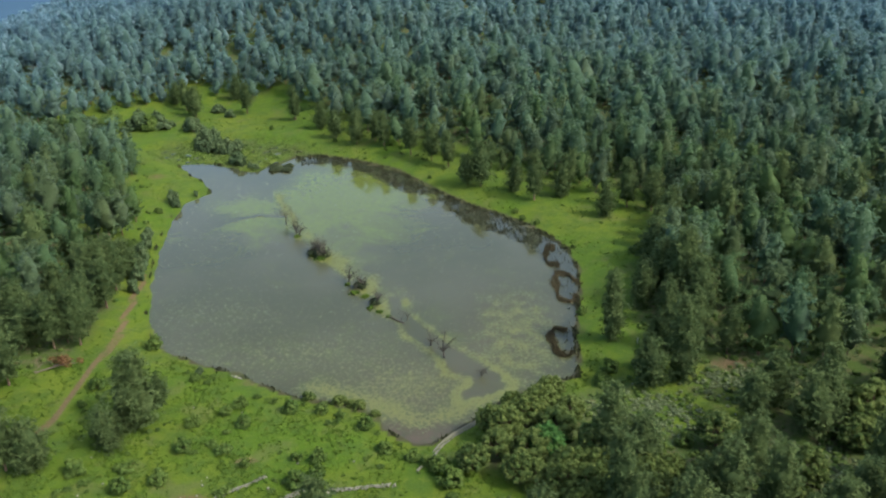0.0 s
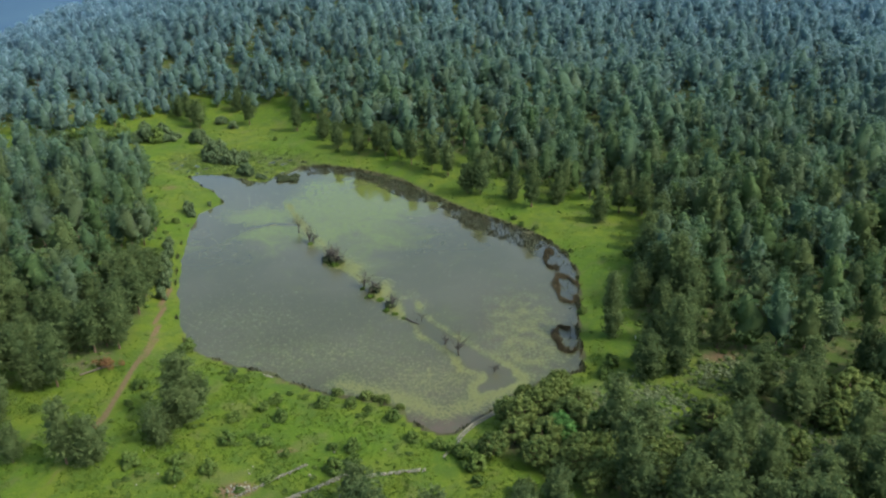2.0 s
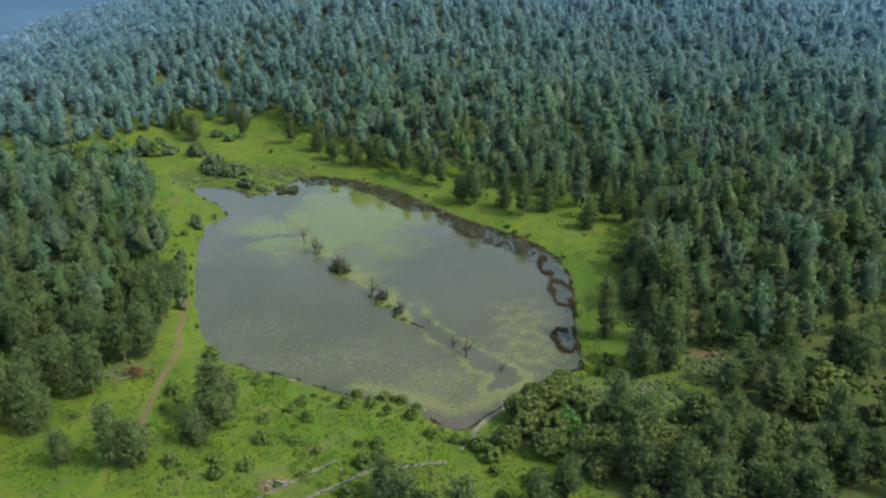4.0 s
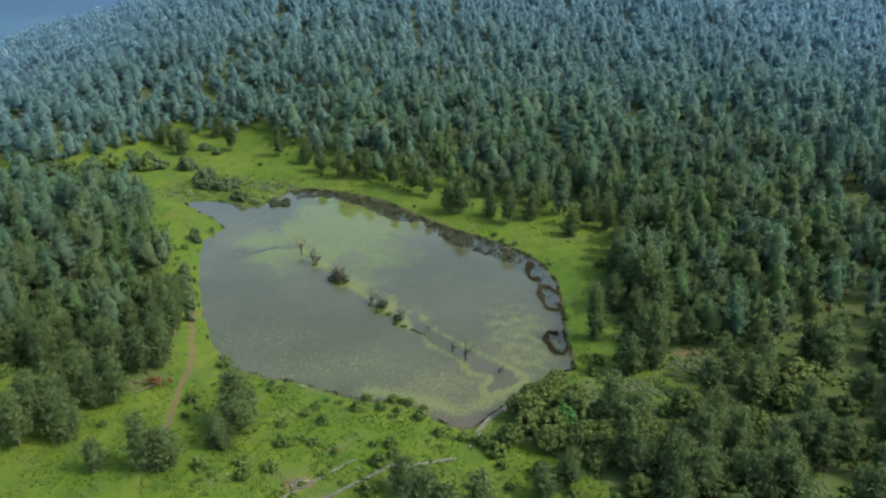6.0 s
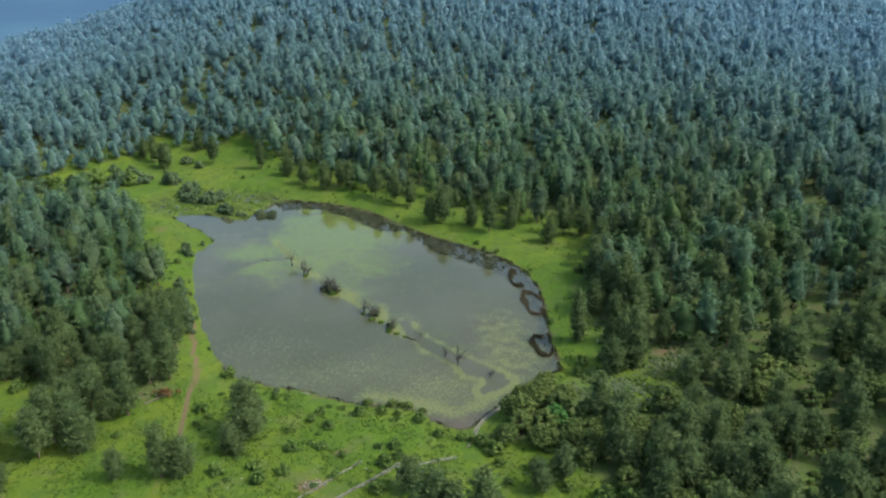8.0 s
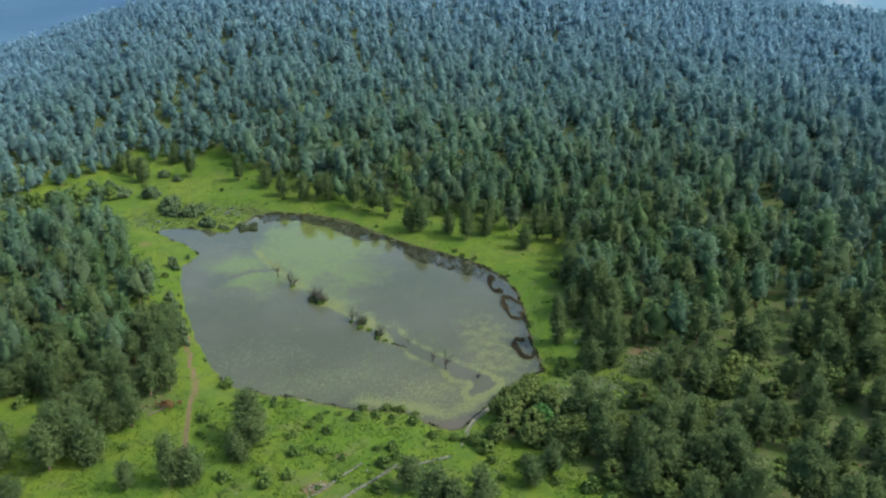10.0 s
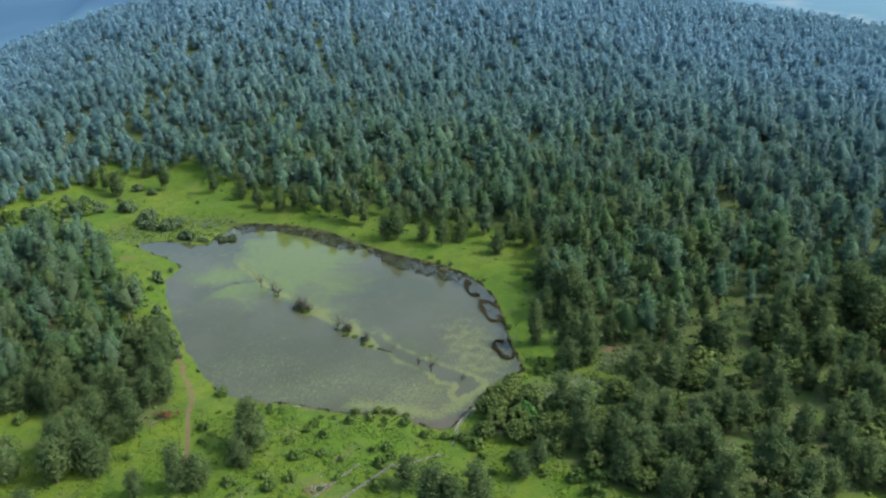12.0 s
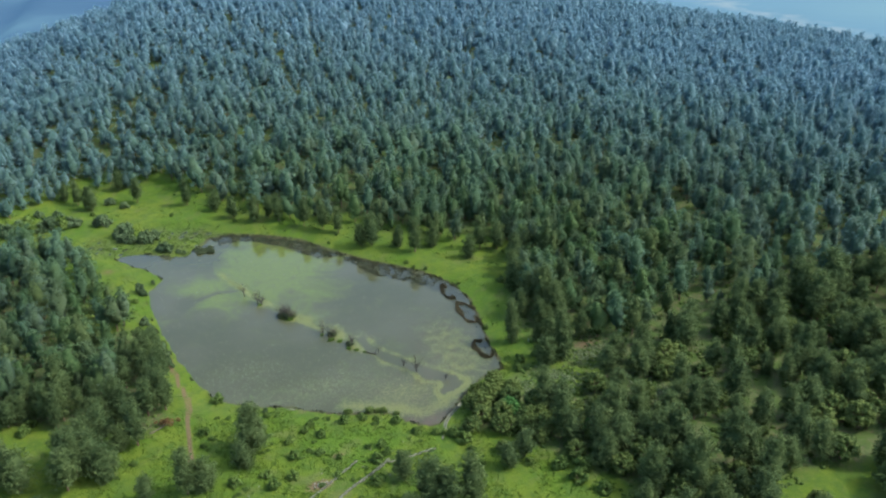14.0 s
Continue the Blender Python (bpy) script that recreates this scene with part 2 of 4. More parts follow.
def tufts(rng, centres, radii, cards, size, core=None, flat=0.75, slim=0.6, outward=None):
    """Foliage: small triangles set round each centre, facing outwards at random, over a rough inner lump."""
    n = len(centres)
    d = rng.normal(size=(n, cards, 3))
    d /= np.linalg.norm(d, axis=2, keepdims=True)
    at = centres[:, None] + d * radii[:, None, None] * rng.uniform(0.75, 1.12, (n, cards, 1)) * np.array([1, 1, flat])
    nrm = d + rng.normal(size=d.shape) * 0.6 + np.array([0, 0, 0.25])
    if outward is not None:
        nrm = d * 0.4 + outward[:, None] * 0.45 + rng.normal(size=d.shape) * 0.6 + np.array([0, 0, 0.2])
    nrm /= np.linalg.norm(nrm, axis=2, keepdims=True)
    a = np.cross(nrm, rng.normal(size=d.shape))
    a /= np.linalg.norm(a, axis=2, keepdims=True)
    b = np.cross(nrm, a)
    s = size * rng.uniform(0.6, 1.35, (n, cards, 1))
    tri = np.stack([at + a * s * 1.25, at - a * s * 0.7 + b * s * slim, at - a * s * 0.6 - b * s * slim], axis=2).reshape(-1, 3)
    out = [(tri, np.arange(len(tri)).reshape(-1, 3))]
    if core is not None:
        cv, cf = core
        lump = centres[:, None] + cv[None] * (radii * 0.9)[:, None, None] * rng.uniform(0.75, 1.2, (n, len(cv), 1)) * np.array([1, 1, flat])
        out.append((lump.reshape(-1, 3), (cf[None] + np.arange(n)[:, None, None] * len(cv)).reshape(-1, 3)))
    return join(*out)


def limb(points, radii, sides=5):
    """A tapered tube along points."""
    points = np.asarray(points, float)
    rings = []
    for i, q in enumerate(points):
        t = points[min(i + 1, len(points) - 1)] - points[max(i - 1, 0)]
        t = t / (np.linalg.norm(t) + 1e-9)
        a = np.cross(t, (0.31, 0.93, 0.2))
        a /= np.linalg.norm(a)
        b = np.cross(t, a)
        ang = np.arange(sides) * 2 * np.pi / sides
        rings.append(q + radii[i] * (np.cos(ang)[:, None] * a + np.sin(ang)[:, None] * b))
    v = np.concatenate(rings)
    f = []
    for i in range(len(points) - 1):
        for k in range(sides):
            p0, p1 = i * sides + k, i * sides + (k + 1) % sides
            f += [(p0, p1, p1 + sides), (p0, p1 + sides, p0 + sides)]
    top = (len(points) - 1) * sides
    f += [(top, top + k, top + k + 1) for k in range(1, sides - 1)]
    return v, np.array(f)


def pine_outline(u, point):
    return np.minimum(1.0, 1.22 * (1 - u) ** point) * np.minimum(1, 0.55 + 1.7 * u)


def crown_lobes(rng, tall, wide, bare, point, rings, sides, lobes):
    """The body of a pine crown: a rounded spindle swelling into lobes of foliage. Gives vertices, triangles and outward ways."""
    lu, la = (np.arange(lobes) + rng.uniform(0, 1, lobes)) / lobes * 0.92, np.arange(lobes) * 2.4 + rng.uniform(-0.5, 0.5, lobes)
    lw, lh = rng.uniform(0.38, 0.7, lobes), rng.uniform(0.6, 1.3, lobes)
    u = np.linspace(0.0, 0.96, rings)
    U, A = np.meshgrid(u, np.arange(sides) * 2 * np.pi / sides, indexing="ij")
    A = A + (np.arange(rings) % 2)[:, None] * np.pi / sides + rng.uniform(-0.18, 0.18, A.shape)
    U = np.clip(U + rng.uniform(-0.3, 0.3, U.shape) / rings * 0.8, 0, 0.97)
    turn = np.abs((A[..., None] - la + np.pi) % (2 * np.pi) - np.pi)
    swell = (lh * np.exp(-((U[..., None] - lu) / 0.12) ** 2 - (turn / lw) ** 2)).max(-1)
    r = wide * pine_outline(U, point) * (0.34 + 0.40 * swell) * rng.uniform(0.68, 1.32, A.shape)
    z = tall * (bare + (1 - bare) * U) - 0.12 * r + rng.uniform(-0.4, 0.4, A.shape)
    v = np.stack([r * np.cos(A), r * np.sin(A), z], 2).reshape(-1, 3)
    v = np.concatenate([v, [(0, 0, tall * bare + 0.4), (0, 0, tall)]])
    f = []
    for i in range(rings - 1):
        for k in range(sides):
            p0, p1 = i * sides + k, i * sides + (k + 1) % sides
            f += [(p0, p1, p1 + sides), (p0, p1 + sides, p0 + sides)]
    n, last = rings * sides, (rings - 1) * sides
    for k in range(sides):
        f += [(n, (k + 1) % sides, k), (n + 1, last + k, last + (k + 1) % sides)]
    slope = 0.15 + 0.75 * U.reshape(-1)
    out = np.stack([np.cos(A).reshape(-1) * (1 - 0.5 * U.reshape(-1)), np.sin(A).reshape(-1) * (1 - 0.5 * U.reshape(-1)), slope], 1)
    return v, np.array(f), out / np.linalg.norm(out, axis=1, keepdims=True)


def pine_parts(rng, tall, wide, bare, shell, lobes, sprays, cards, size, point=0.6, lean=0.4):
    """Trunk with limbs, and crown, of a pine standing at the origin. shell: rings and sides of the crown's body; sprays of needles stand out of it."""
    bend = rng.normal(size=2) * lean
    axis = lambda z: np.array([bend[0] * (z / tall) ** 2, bend[1] * (z / tall) ** 2, z])
    sv, sf, out = crown_lobes(rng, tall, wide, bare, point, shell[0], shell[1], lobes)
    sv[:, :2] += bend * (np.clip(sv[:, 2:3], 0, None) / tall) ** 2
    pick = rng.choice(len(out), sprays, replace=sprays > len(out))
    centres = sv[pick] + out[pick] * rng.uniform(0.0, 0.7, (sprays, 1)) * wide * 0.5 + rng.normal(0, 0.11 * wide, (sprays, 3)) * (1, 1, 0.6)
    crown = join((sv, sf), tufts(rng, centres, wide * 0.15 * rng.uniform(0.7, 1.5, sprays), cards, size, None, 0.7, 0.45, out[pick]))
    detail = shell[0] * shell[1]
    trunk = [limb([axis(tall * k) - np.array([0, 0, 0.5 if k == 0 else 0]) for k in (0, 0.3, 0.6, 0.93)],
                  [tall * 0.019, tall * 0.015, tall * 0.010, 0.03], 6 if detail > 150 else 4)]
    if detail < 60:
        trunk = [limb([(0, 0, -0.5), axis(tall * 0.8)], [tall * 0.018, 0.05], 3)]
    if detail > 150:
        for i in range(0, len(out), 9):
            q = axis(max(sv[i, 2] - 0.6, tall * 0.12))
            trunk.append(limb([q, (q + sv[i]) / 2 + (0, 0, 0.1), sv[i]], [0.09, 0.06, 0.025], 3))
    return join(*trunk), crown


def oak_parts(rng, tall, wide, clumps, cards, size, core):
    """A broad, many-stemmed leafy tree at the origin."""
    d = rng.normal(size=(clumps, 3))
    d[:, 2] = np.abs(d[:, 2]) * 0.9 + 0.05
    d /= np.linalg.norm(d, axis=1, keepdims=True)
    d *= rng.uniform(0.55, 1.0, (clumps, 1)) ** 0.6
    big = wide * rng.uniform(0.15, 0.28, clumps)
    centres = d * np.array([wide * 0.86, wide * 0.86, tall * 0.62]) + np.array([0, 0, tall * 0.27])
    crown = tufts(rng, centres, big, cards, size, core, 0.8)
    trunk = [limb([(0, 0, -0.5), (0.1, 0.05, tall * 0.2), (0.1, 0, tall * 0.4)], [0.28, 0.22, 0.16], 6)]
    for i in range(0, clumps, 3):
        trunk.append(limb([(0.1, 0, tall * 0.25), centres[i] * 0.6 + (0, 0, 0.3), centres[i]], [0.13, 0.08, 0.03], 4))
    return join(*trunk), crown


# ---- the ground ----
SHORE = np.array([(-70.5, 225.3), (-76.5, 216), (-76.5, 201), (-73.4, 181), (-68.6, 161), (-64, 146), (-58.4, 134), (-47.6, 127.5), (-40, 124.4), (-33, 119.5),
                  (-26.5, 115.6), (-18.4, 113.2), (-12.6, 110.4), (-10.2, 106.6), (-8.2, 104.1), (-5.2, 102), (-1.6, 101.8), (0.9, 104.2), (5.7, 108.6), (10.2, 113.2), (17, 118.6), (25, 121.4),
                  (26, 128), (26.6, 136), (28.4, 146), (30.4, 157), (31.6, 168), (30.8, 178), (27.6, 187), (22, 196), (14.4, 204.2), (6.6, 211.4), (-2, 222.6),
                  (-8.6, 232.2), (-15.8, 243), (-25, 249.8), (-33, 255), (-42, 259.4), (-50, 258.6), (-57, 250), (-61, 244.6), (-66, 246), (-72, 250.4), (-77, 252.5), (-84, 253.8), (-89, 253), (-86, 247.5), (-80.5, 240), (-76.2, 235.4)])
REED_EDGE = np.array([(24.5, 121.4), (23.4, 130), (23.2, 138), (26, 146), (26, 156), (25.6, 170), (23, 177), (19.6, 182.9), (16, 188.4), (12.2, 191.5), (7, 198), (4.1, 201), (-0.5, 212.5), (-3.2, 219.6),
                      (-10.5, 221.6), (-15.4, 226), (-22.4, 237.4), (-30.5, 245.6), (-39, 251), (-47, 250.6)])
MARSH = np.array([(-107, 268), (-97, 276), (-88, 277), (-74, 282), (-55, 276.5), (-44, 265), (-42, 259.4), (-50, 257.6), (-57, 249), (-61, 243.6), (-66, 245), (-72, 249.4), (-77, 251.5), (-84, 252.8), (-90, 253), (-98, 259)])
PATH_LINE = np.array([(-71.5, 168), (-68.6, 146), (-66.9, 138.5), (-66.8, 130.5), (-67.6, 123), (-67.8, 115.8), (-67.8, 110), (-69.6, 96), (-73, 78), (-80, 55)])
MEADOW = np.array([(-95, 242), (-86, 219), (-78, 190), (-74, 166), (-71, 142), (-71.5, 127), (-78, 122), (-87, 127), (-96, 127), (-106, 137), (-120, 141), (-128, 122),
                   (-150, 40), (24, 40), (31, 61), (23, 74), (16, 83), (8, 90), (0, 96), (18, 113), (27, 119), (37, 123), (39, 140), (40, 158), (47, 168),
                   (55, 182), (56, 198), (42, 208), (31, 215), (16, 228), (3, 240), (-20, 256), (-30, 267), (-46, 288), (-58, 301), (-70, 318), (-90, 330),
                   (-108, 329), (-122, 317), (-132, 305), (-146, 297), (-162, 294), (-180, 294), (-184, 284), (-165, 277), (-146, 272), (-124, 265), (-109, 259), (-99, 250)])


def inside(poly, x, y):
    hit = np.zeros(x.shape, bool)
    for (x0, y0), (x1, y1) in zip(poly, np.roll(poly, -1, 0)):
        if y0 != y1:
            hit ^= ((y0 > y) != (y1 > y)) & (x < (x1 - x0) * (y - y0) / (y1 - y0) + x0)
    return hit


def line_distance(line, x, y):
    best = np.full(x.shape, 1e9)
    for (x0, y0), (x1, y1) in zip(line[:-1], line[1:]):
        dx, dy = x1 - x0, y1 - y0
        t = np.clip(((x - x0) * dx + (y - y0) * dy) / (dx * dx + dy * dy), 0, 1)
        best = np.minimum(best, np.hypot(x - x0 - t * dx, y - y0 - t * dy))
    return best


def signed(poly, x, y):
    """Distance to a closed outline, negative inside."""
    d = line_distance(np.concatenate([poly, poly[:1]]), x, y)
    return np.where(inside(poly, x, y), -d, d)


def smooth(v, low, high):
    t = np.clip((v - low) / (high - low), 0, 1)
    return t * t * (3 - 2 * t)


def waves(x, y, size, seed):
    rng = np.random.default_rng(seed)
    out = np.zeros_like(x)
    for k in range(7):
        a, f, ph = rng.uniform(0, 2 * np.pi), rng.uniform(0.7, 1.6) / size, rng.uniform(0, 6.3)
        out += np.sin((x * np.cos(a) + y * np.sin(a)) * f * 2 * np.pi + ph)
    return out / 4


HILL = 54.0


def height(x, y):
    x, y = np.asarray(x, float), np.asarray(y, float)
    d = signed(SHORE, x, y) + waves(x, y, 9, 1) * 0.5
    z = np.where(d < 0, -1.4 * smooth(-d, 0, 7), 0.1 + 1.2 * smooth(d, 0, 9))
    far = smooth(signed(MEADOW, x, y), -14, 55)
    ridge = y - 560 - 0.18 * (x + 38)
    across, along = np.where(x < -38, 148, 365), np.where(ridge < 0, 212, 93)
    z = z + far * HILL * np.exp(-((x + 38) / across) ** 2 - (ridge / along) ** 2)
    bog = smooth(-signed(MARSH, x, y) + waves(x, y, 9, 28), -4, 4)
    z = z * (1 - bog) + bog * (0.07 + 0.12 * waves(x, y, 5, 8) + 0.05 * waves(x, y, 2.3, 9))
    away = np.hypot(x, y - 250)
    z = z + 11 * smooth(x, 55, 190) * smooth(y, 60, 160) * (1 - smooth(away, 300, 600))
    z = z + far * waves(x, y, 60, 2) * 0.8
    z = z - 22 * smooth(-x, 235, 290) * smooth(y, 400, 500)
    return z - 62 * smooth(away, 450, 900) * smooth(y, 80, 420) + smooth(away, 1800, 4500) * 40


def spaced(low, high, near_low, near_high, step, grow):
    mid = list(np.arange(near_low, near_high + step / 2, step))
    s, v = step, near_high
    while v < high:
        s *= grow
        v += s
        mid.append(v)
    s, v = step, near_low
    while v > low:
        s *= grow
        v -= s
        mid.insert(0, v)
    return np.array(mid)


gx, gy = spaced(-4800, 4800, -125, 70, 1.4, 1.08), spaced(-3000, 4900, 64, 300, 1.4, 1.08)
X, Y = np.meshgrid(gx, gy)
Z = height(X, Y)
nx, ny = len(gx), len(gy)
idx = np.arange(nx * ny).reshape(ny, nx)
q00, q10, q01, q11 = idx[:-1, :-1].ravel(), idx[:-1, 1:].ravel(), idx[1:, :-1].ravel(), idx[1:, 1:].ravel()
tris = np.concatenate([np.stack([q00, q10, q11], 1), np.stack([q00, q11, q01], 1)])
D = signed(SHORE, X, Y)
woods_mask = smooth(signed(MEADOW, X, Y), np.where(Y > 185, 6, -2), np.where(Y > 185, 30, 8))
woods_mask = np.maximum(woods_mask, 0.25 * smooth(-signed(MARSH, X, Y) + 2 * waves(X, Y, 9, 28), -4, 4))
woods_mask *= 1 - 0.95 * np.exp(-((X - 80) / 30) ** 2 - ((Y - 42) / 10) ** 2)      # a grassy glade
woods_mask *= 1 - 0.85 * np.exp(-((X - 40) / 24) ** 2 - ((Y - 112) / 18) ** 2) - 0.35 * np.exp(-((X - 60) / 45) ** 2 - ((Y - 55) / 22) ** 2)
bare = np.maximum.reduce([0.9 * (1 - smooth(line_distance(PATH_LINE, X, Y), 0.3, 1.35)) * (0.55 + 0.45 * smooth(Y + 12 * waves(X, Y, 20, 17), 84, 112)),
                          0.65 * np.exp(-((X + 36) / 4) ** 2 - ((Y - 120.6) / 1.6) ** 2), 0.95 * np.exp(-((X + 38.5) / 4.5) ** 2 - ((Y - 86.4) / 2.6) ** 2), 0.85 * np.exp(-((X + 31.6) / 3) ** 2 - ((Y - 96.6) / 1.2) ** 2), 0.5 * np.exp(-((X + 87) / 4) ** 2 - ((Y - 109) / 1.5) ** 2),
                          0.75 * np.exp(-((X - 54) / 6) ** 2 - ((Y - 123) / 3) ** 2), 0.6 * np.exp(-((X + 90) ** 2 + (Y - 236) ** 2) / 30)])
north = smooth(Y, 175, 215) * smooth(X, -60, -40)
mud = (1 - smooth(D, 0.2, 0.9 + 1.4 * north)) * (0.3 + 0.7 * smooth(X, -62, -48)) + 0.35 * np.exp(-((X + 74) / 9) ** 2 - ((Y - 251) / 3) ** 2) + 0.55 * np.exp(-((X + 53) / 10) ** 2 - ((Y - 265) / 7) ** 2)
ground = new("ground", mesh_np("ground", np.stack([X, Y, Z], 2).reshape(-1, 3), tris, [GROUND],
                              attrs={"woods": woods_mask.ravel(), "bare": bare.ravel(), "mud": np.clip(mud, 0, 1).ravel()}, smooth=True))
tagged(ground, "bright green grazed meadow and brown forest floor", "ground", kind="structure")

# ---- the pond ----
px, py = np.arange(-112, 38.1, 1.0), np.arange(98, 286.1, 1.0)
PX, PY = np.meshgrid(px, py)
keep = (signed(SHORE, PX, PY) < 5) | (signed(MARSH, PX, PY) < 0)
pid = np.arange(PX.size).reshape(PX.shape)
cell = keep[:-1, :-1] & keep[1:, :-1] & keep[:-1, 1:] & keep[1:, 1:]
a, b, c_, d_ = (v[cell] for v in (pid[:-1, :-1], pid[:-1, 1:], pid[1:, 1:], pid[1:, :-1]))
OLD_WALL = np.array([(-52, 224), (-42.6, 200.5), (-30.6, 175.4), (-22, 163), (-14.9, 152.4), (-7.9, 144.4), (4.2, 125.6), (9.8, 114)])
BOW = np.array([(-43, 204), (-52, 205.5), (-61, 201), (-67.5, 192)])
side = np.where(PX * 0 + PX > np.interp(PY, OLD_WALL[::-1, 1], OLD_WALL[::-1, 0]), 1.0, -1.0)
wall_d = line_distance(OLD_WALL, PX, PY)
right = (side > 0) * 1.0
drift = 0.75 + 0.5 * waves(PX, PY, 14, 31)
algae = 0.95 * np.exp(-((PX + 28) / 24) ** 2 - ((PY - 222) / 36) ** 2) * (0.3 + 0.7 * smooth(np.where(side > 0, wall_d, -wall_d), -4, 3))
algae += 0.8 * np.exp(-((PX + 57) / 12) ** 2 - ((PY - 212) / 9) ** 2)
below = PY < np.interp(PX, BOW[::-1, 0], BOW[::-1, 1])
algae += 0.55 * np.exp(-((line_distance(BOW, PX, PY) - 2.0) / 6.5) ** 2) * below * (0.4 + 0.6 * smooth(PX, -68, -50))
algae += 0.25 * np.exp(-((PX + 52) / 16) ** 2 - ((PY - 190) / 13) ** 2) + 0.3 * right * np.exp(-(wall_d / 9) ** 2)
algae -= 0.5 * np.exp(-(line_distance(BOW, PX, PY) / 1.1) ** 2)
drift = np.clip(0.55 + 1.1 * waves(PX, PY, 11, 31), 0, 1.3)
CHANNEL = np.array([(-12.6, 155.8), (-10, 153.5), (-8.3, 147.3), (-4.1, 140.7), (0.5, 134.4), (4.3, 129.7), (8.9, 124.5), (10.9, 121.9), (11.6, 117.9), (9.3, 116.6), (4, 114.1),
                    (2.6, 116.5), (5.9, 119.7), (5.2, 121.7), (1, 124), (-0.2, 128.9), (-4.1, 134.2), (-7.6, 138.5), (-8.9, 144.1), (-11.4, 146.9)])
chan = signed(CHANNEL, PX, PY) + 0.25 * waves(PX, PY, 3, 34)
weed_and_reflections = 0.22 + 0.13 * smooth(-PY, -165, -135) + 0.75 * np.exp(-((chan - 0.9) / 0.9) ** 2) * np.clip(0.7 + 0.7 * waves(PX, PY, 7, 35), 0, 1.2) * (chan > -0.3)
upper = right * smooth(PY, 146, 160) * (1 - smooth(PY, 176, 186))
weed_and_reflections += 0.9 * upper * np.exp(-((wall_d - 4.0) / 3.4) ** 2) * drift + 0.8 * right * np.exp(-((wall_d - 1.8) / 1.0) ** 2) * smooth(PY, 160, 172) * (1 - smooth(PY, 218, 230)) * drift
weed_and_reflections += 1.0 * np.exp(-((wall_d - 0.9) / 0.9) ** 2) * right * smooth(PY, 194, 200) * (1 - smooth(PY, 216, 226)) + 0.7 * np.exp(-((wall_d - 1.6) / 1.0) ** 2) * right * smooth(PY, 164, 169) * (1 - smooth(PY, 177, 182))
# yellow-brown reflections below the stumps, painted with the weed's colour
for mx, my in ((-30.7, 175.6), (-18.3, 157), (-14.1, 149.4), (-17, 159.5), (-38, 190)):
    weed_and_reflections += 0.75 * np.exp(-((PX - mx) / 1.5) ** 2 - ((PY - my) / 2.4) ** 2)
weed_and_reflections += 0.5 * np.exp(-((PX - 15) / 8) ** 4 - ((PY - 139) / 20) ** 4) * np.clip(0.75 + 0.6 * waves(PX, PY, 6, 36), 0, 1.3)
weed_and_reflections += 0.5 * np.exp(-(line_distance(np.array([(-24, 119), (-9.3, 111.5), (-4.3, 107.6), (0.7, 109.5), (5.9, 113.4), (11, 117.4)]), PX, PY) / 2.6) ** 2)
weed_and_reflections += 0.35 * np.exp(-((PX + 6) / 13) ** 2 - ((PY - 119) / 8) ** 2) + 0.2 * np.exp(-((PX + 30) / 24) ** 2 - ((PY - 131) / 8) ** 2) + 0.2 * np.exp(-((PX + 50) / 16) ** 2 - ((PY - 150) / 9) ** 2)
weed_and_reflections -= 1.2 * smooth(-chan, 0, 0.8) + 0.35 * np.exp(-((PX + 2.5) / 4) ** 2 - ((PY - 104) / 3) ** 2)
algae -= 1.5 * smooth(-chan, 0, 0.8)
reedy = signed(np.concatenate([REED_EDGE, SHORE[(SHORE[:, 0] > -53) & (SHORE[:, 1] > 200) | (SHORE[:, 0] > 25.5)][::-1]]), PX, PY)
# where dark reflections are painted: along the reed belt and in the inlet
reflect_dark = 0.85 * smooth(-reedy + 0.8 * waves(PX, PY, 5, 37), -0.6, 1.4) + 0.9 * np.exp(-((PX + 72) / 13) ** 2 - ((PY - 251) / 6) ** 2) + 0.15 * smooth(-signed(MARSH, PX, PY), -3, 3)
pond = new("water", mesh_np("water", np.stack([PX, PY, 0 * PX], 2).reshape(-1, 3), np.concatenate([np.stack([a, b, c_], 1), np.stack([a, c_, d_], 1)]), [WATER],
                           attrs={"algae": np.clip(algae, 0, 1.2).ravel(), "weed_and_reflections": np.clip(weed_and_reflections, 0, 1.1).ravel(), "reflect_dark": np.clip(reflect_dark, 0, 0.9).ravel(),
                                  "silt": np.clip(np.exp(-((PX + 5) / 9) ** 2 - ((PY - 104) / 5) ** 2) + 0.4 * np.exp(-((PX + 4) / 12) ** 2 - ((PY - 118) / 9) ** 2) + 0.4 * np.exp(-((PX - 12) / 9) ** 2 - ((PY - 140) / 16) ** 2), 0, 1).ravel()}, smooth=True))
tagged(pond, "still murky grey-green pond with yellow-green algae", "water", kind="structure")


# ---- trees ----
def spot(x, y):
    return float(height(np.array([x]), np.array([y]))[0])


def tree_kind(name, label, category, group, trunk, crown, leaf):
    """A prototype: trunk and crown under one empty."""
    root = new(name)
    root.empty_display_size = 0.3
    tagged(root, label, category, group)
    part("trunk", mesh_np(name + "_trunk", *trunk, [BARK], smooth=True), root)
    part("crown", mesh_np(name + "_crown", *crown, [leaf], smooth=True), root)
    return root


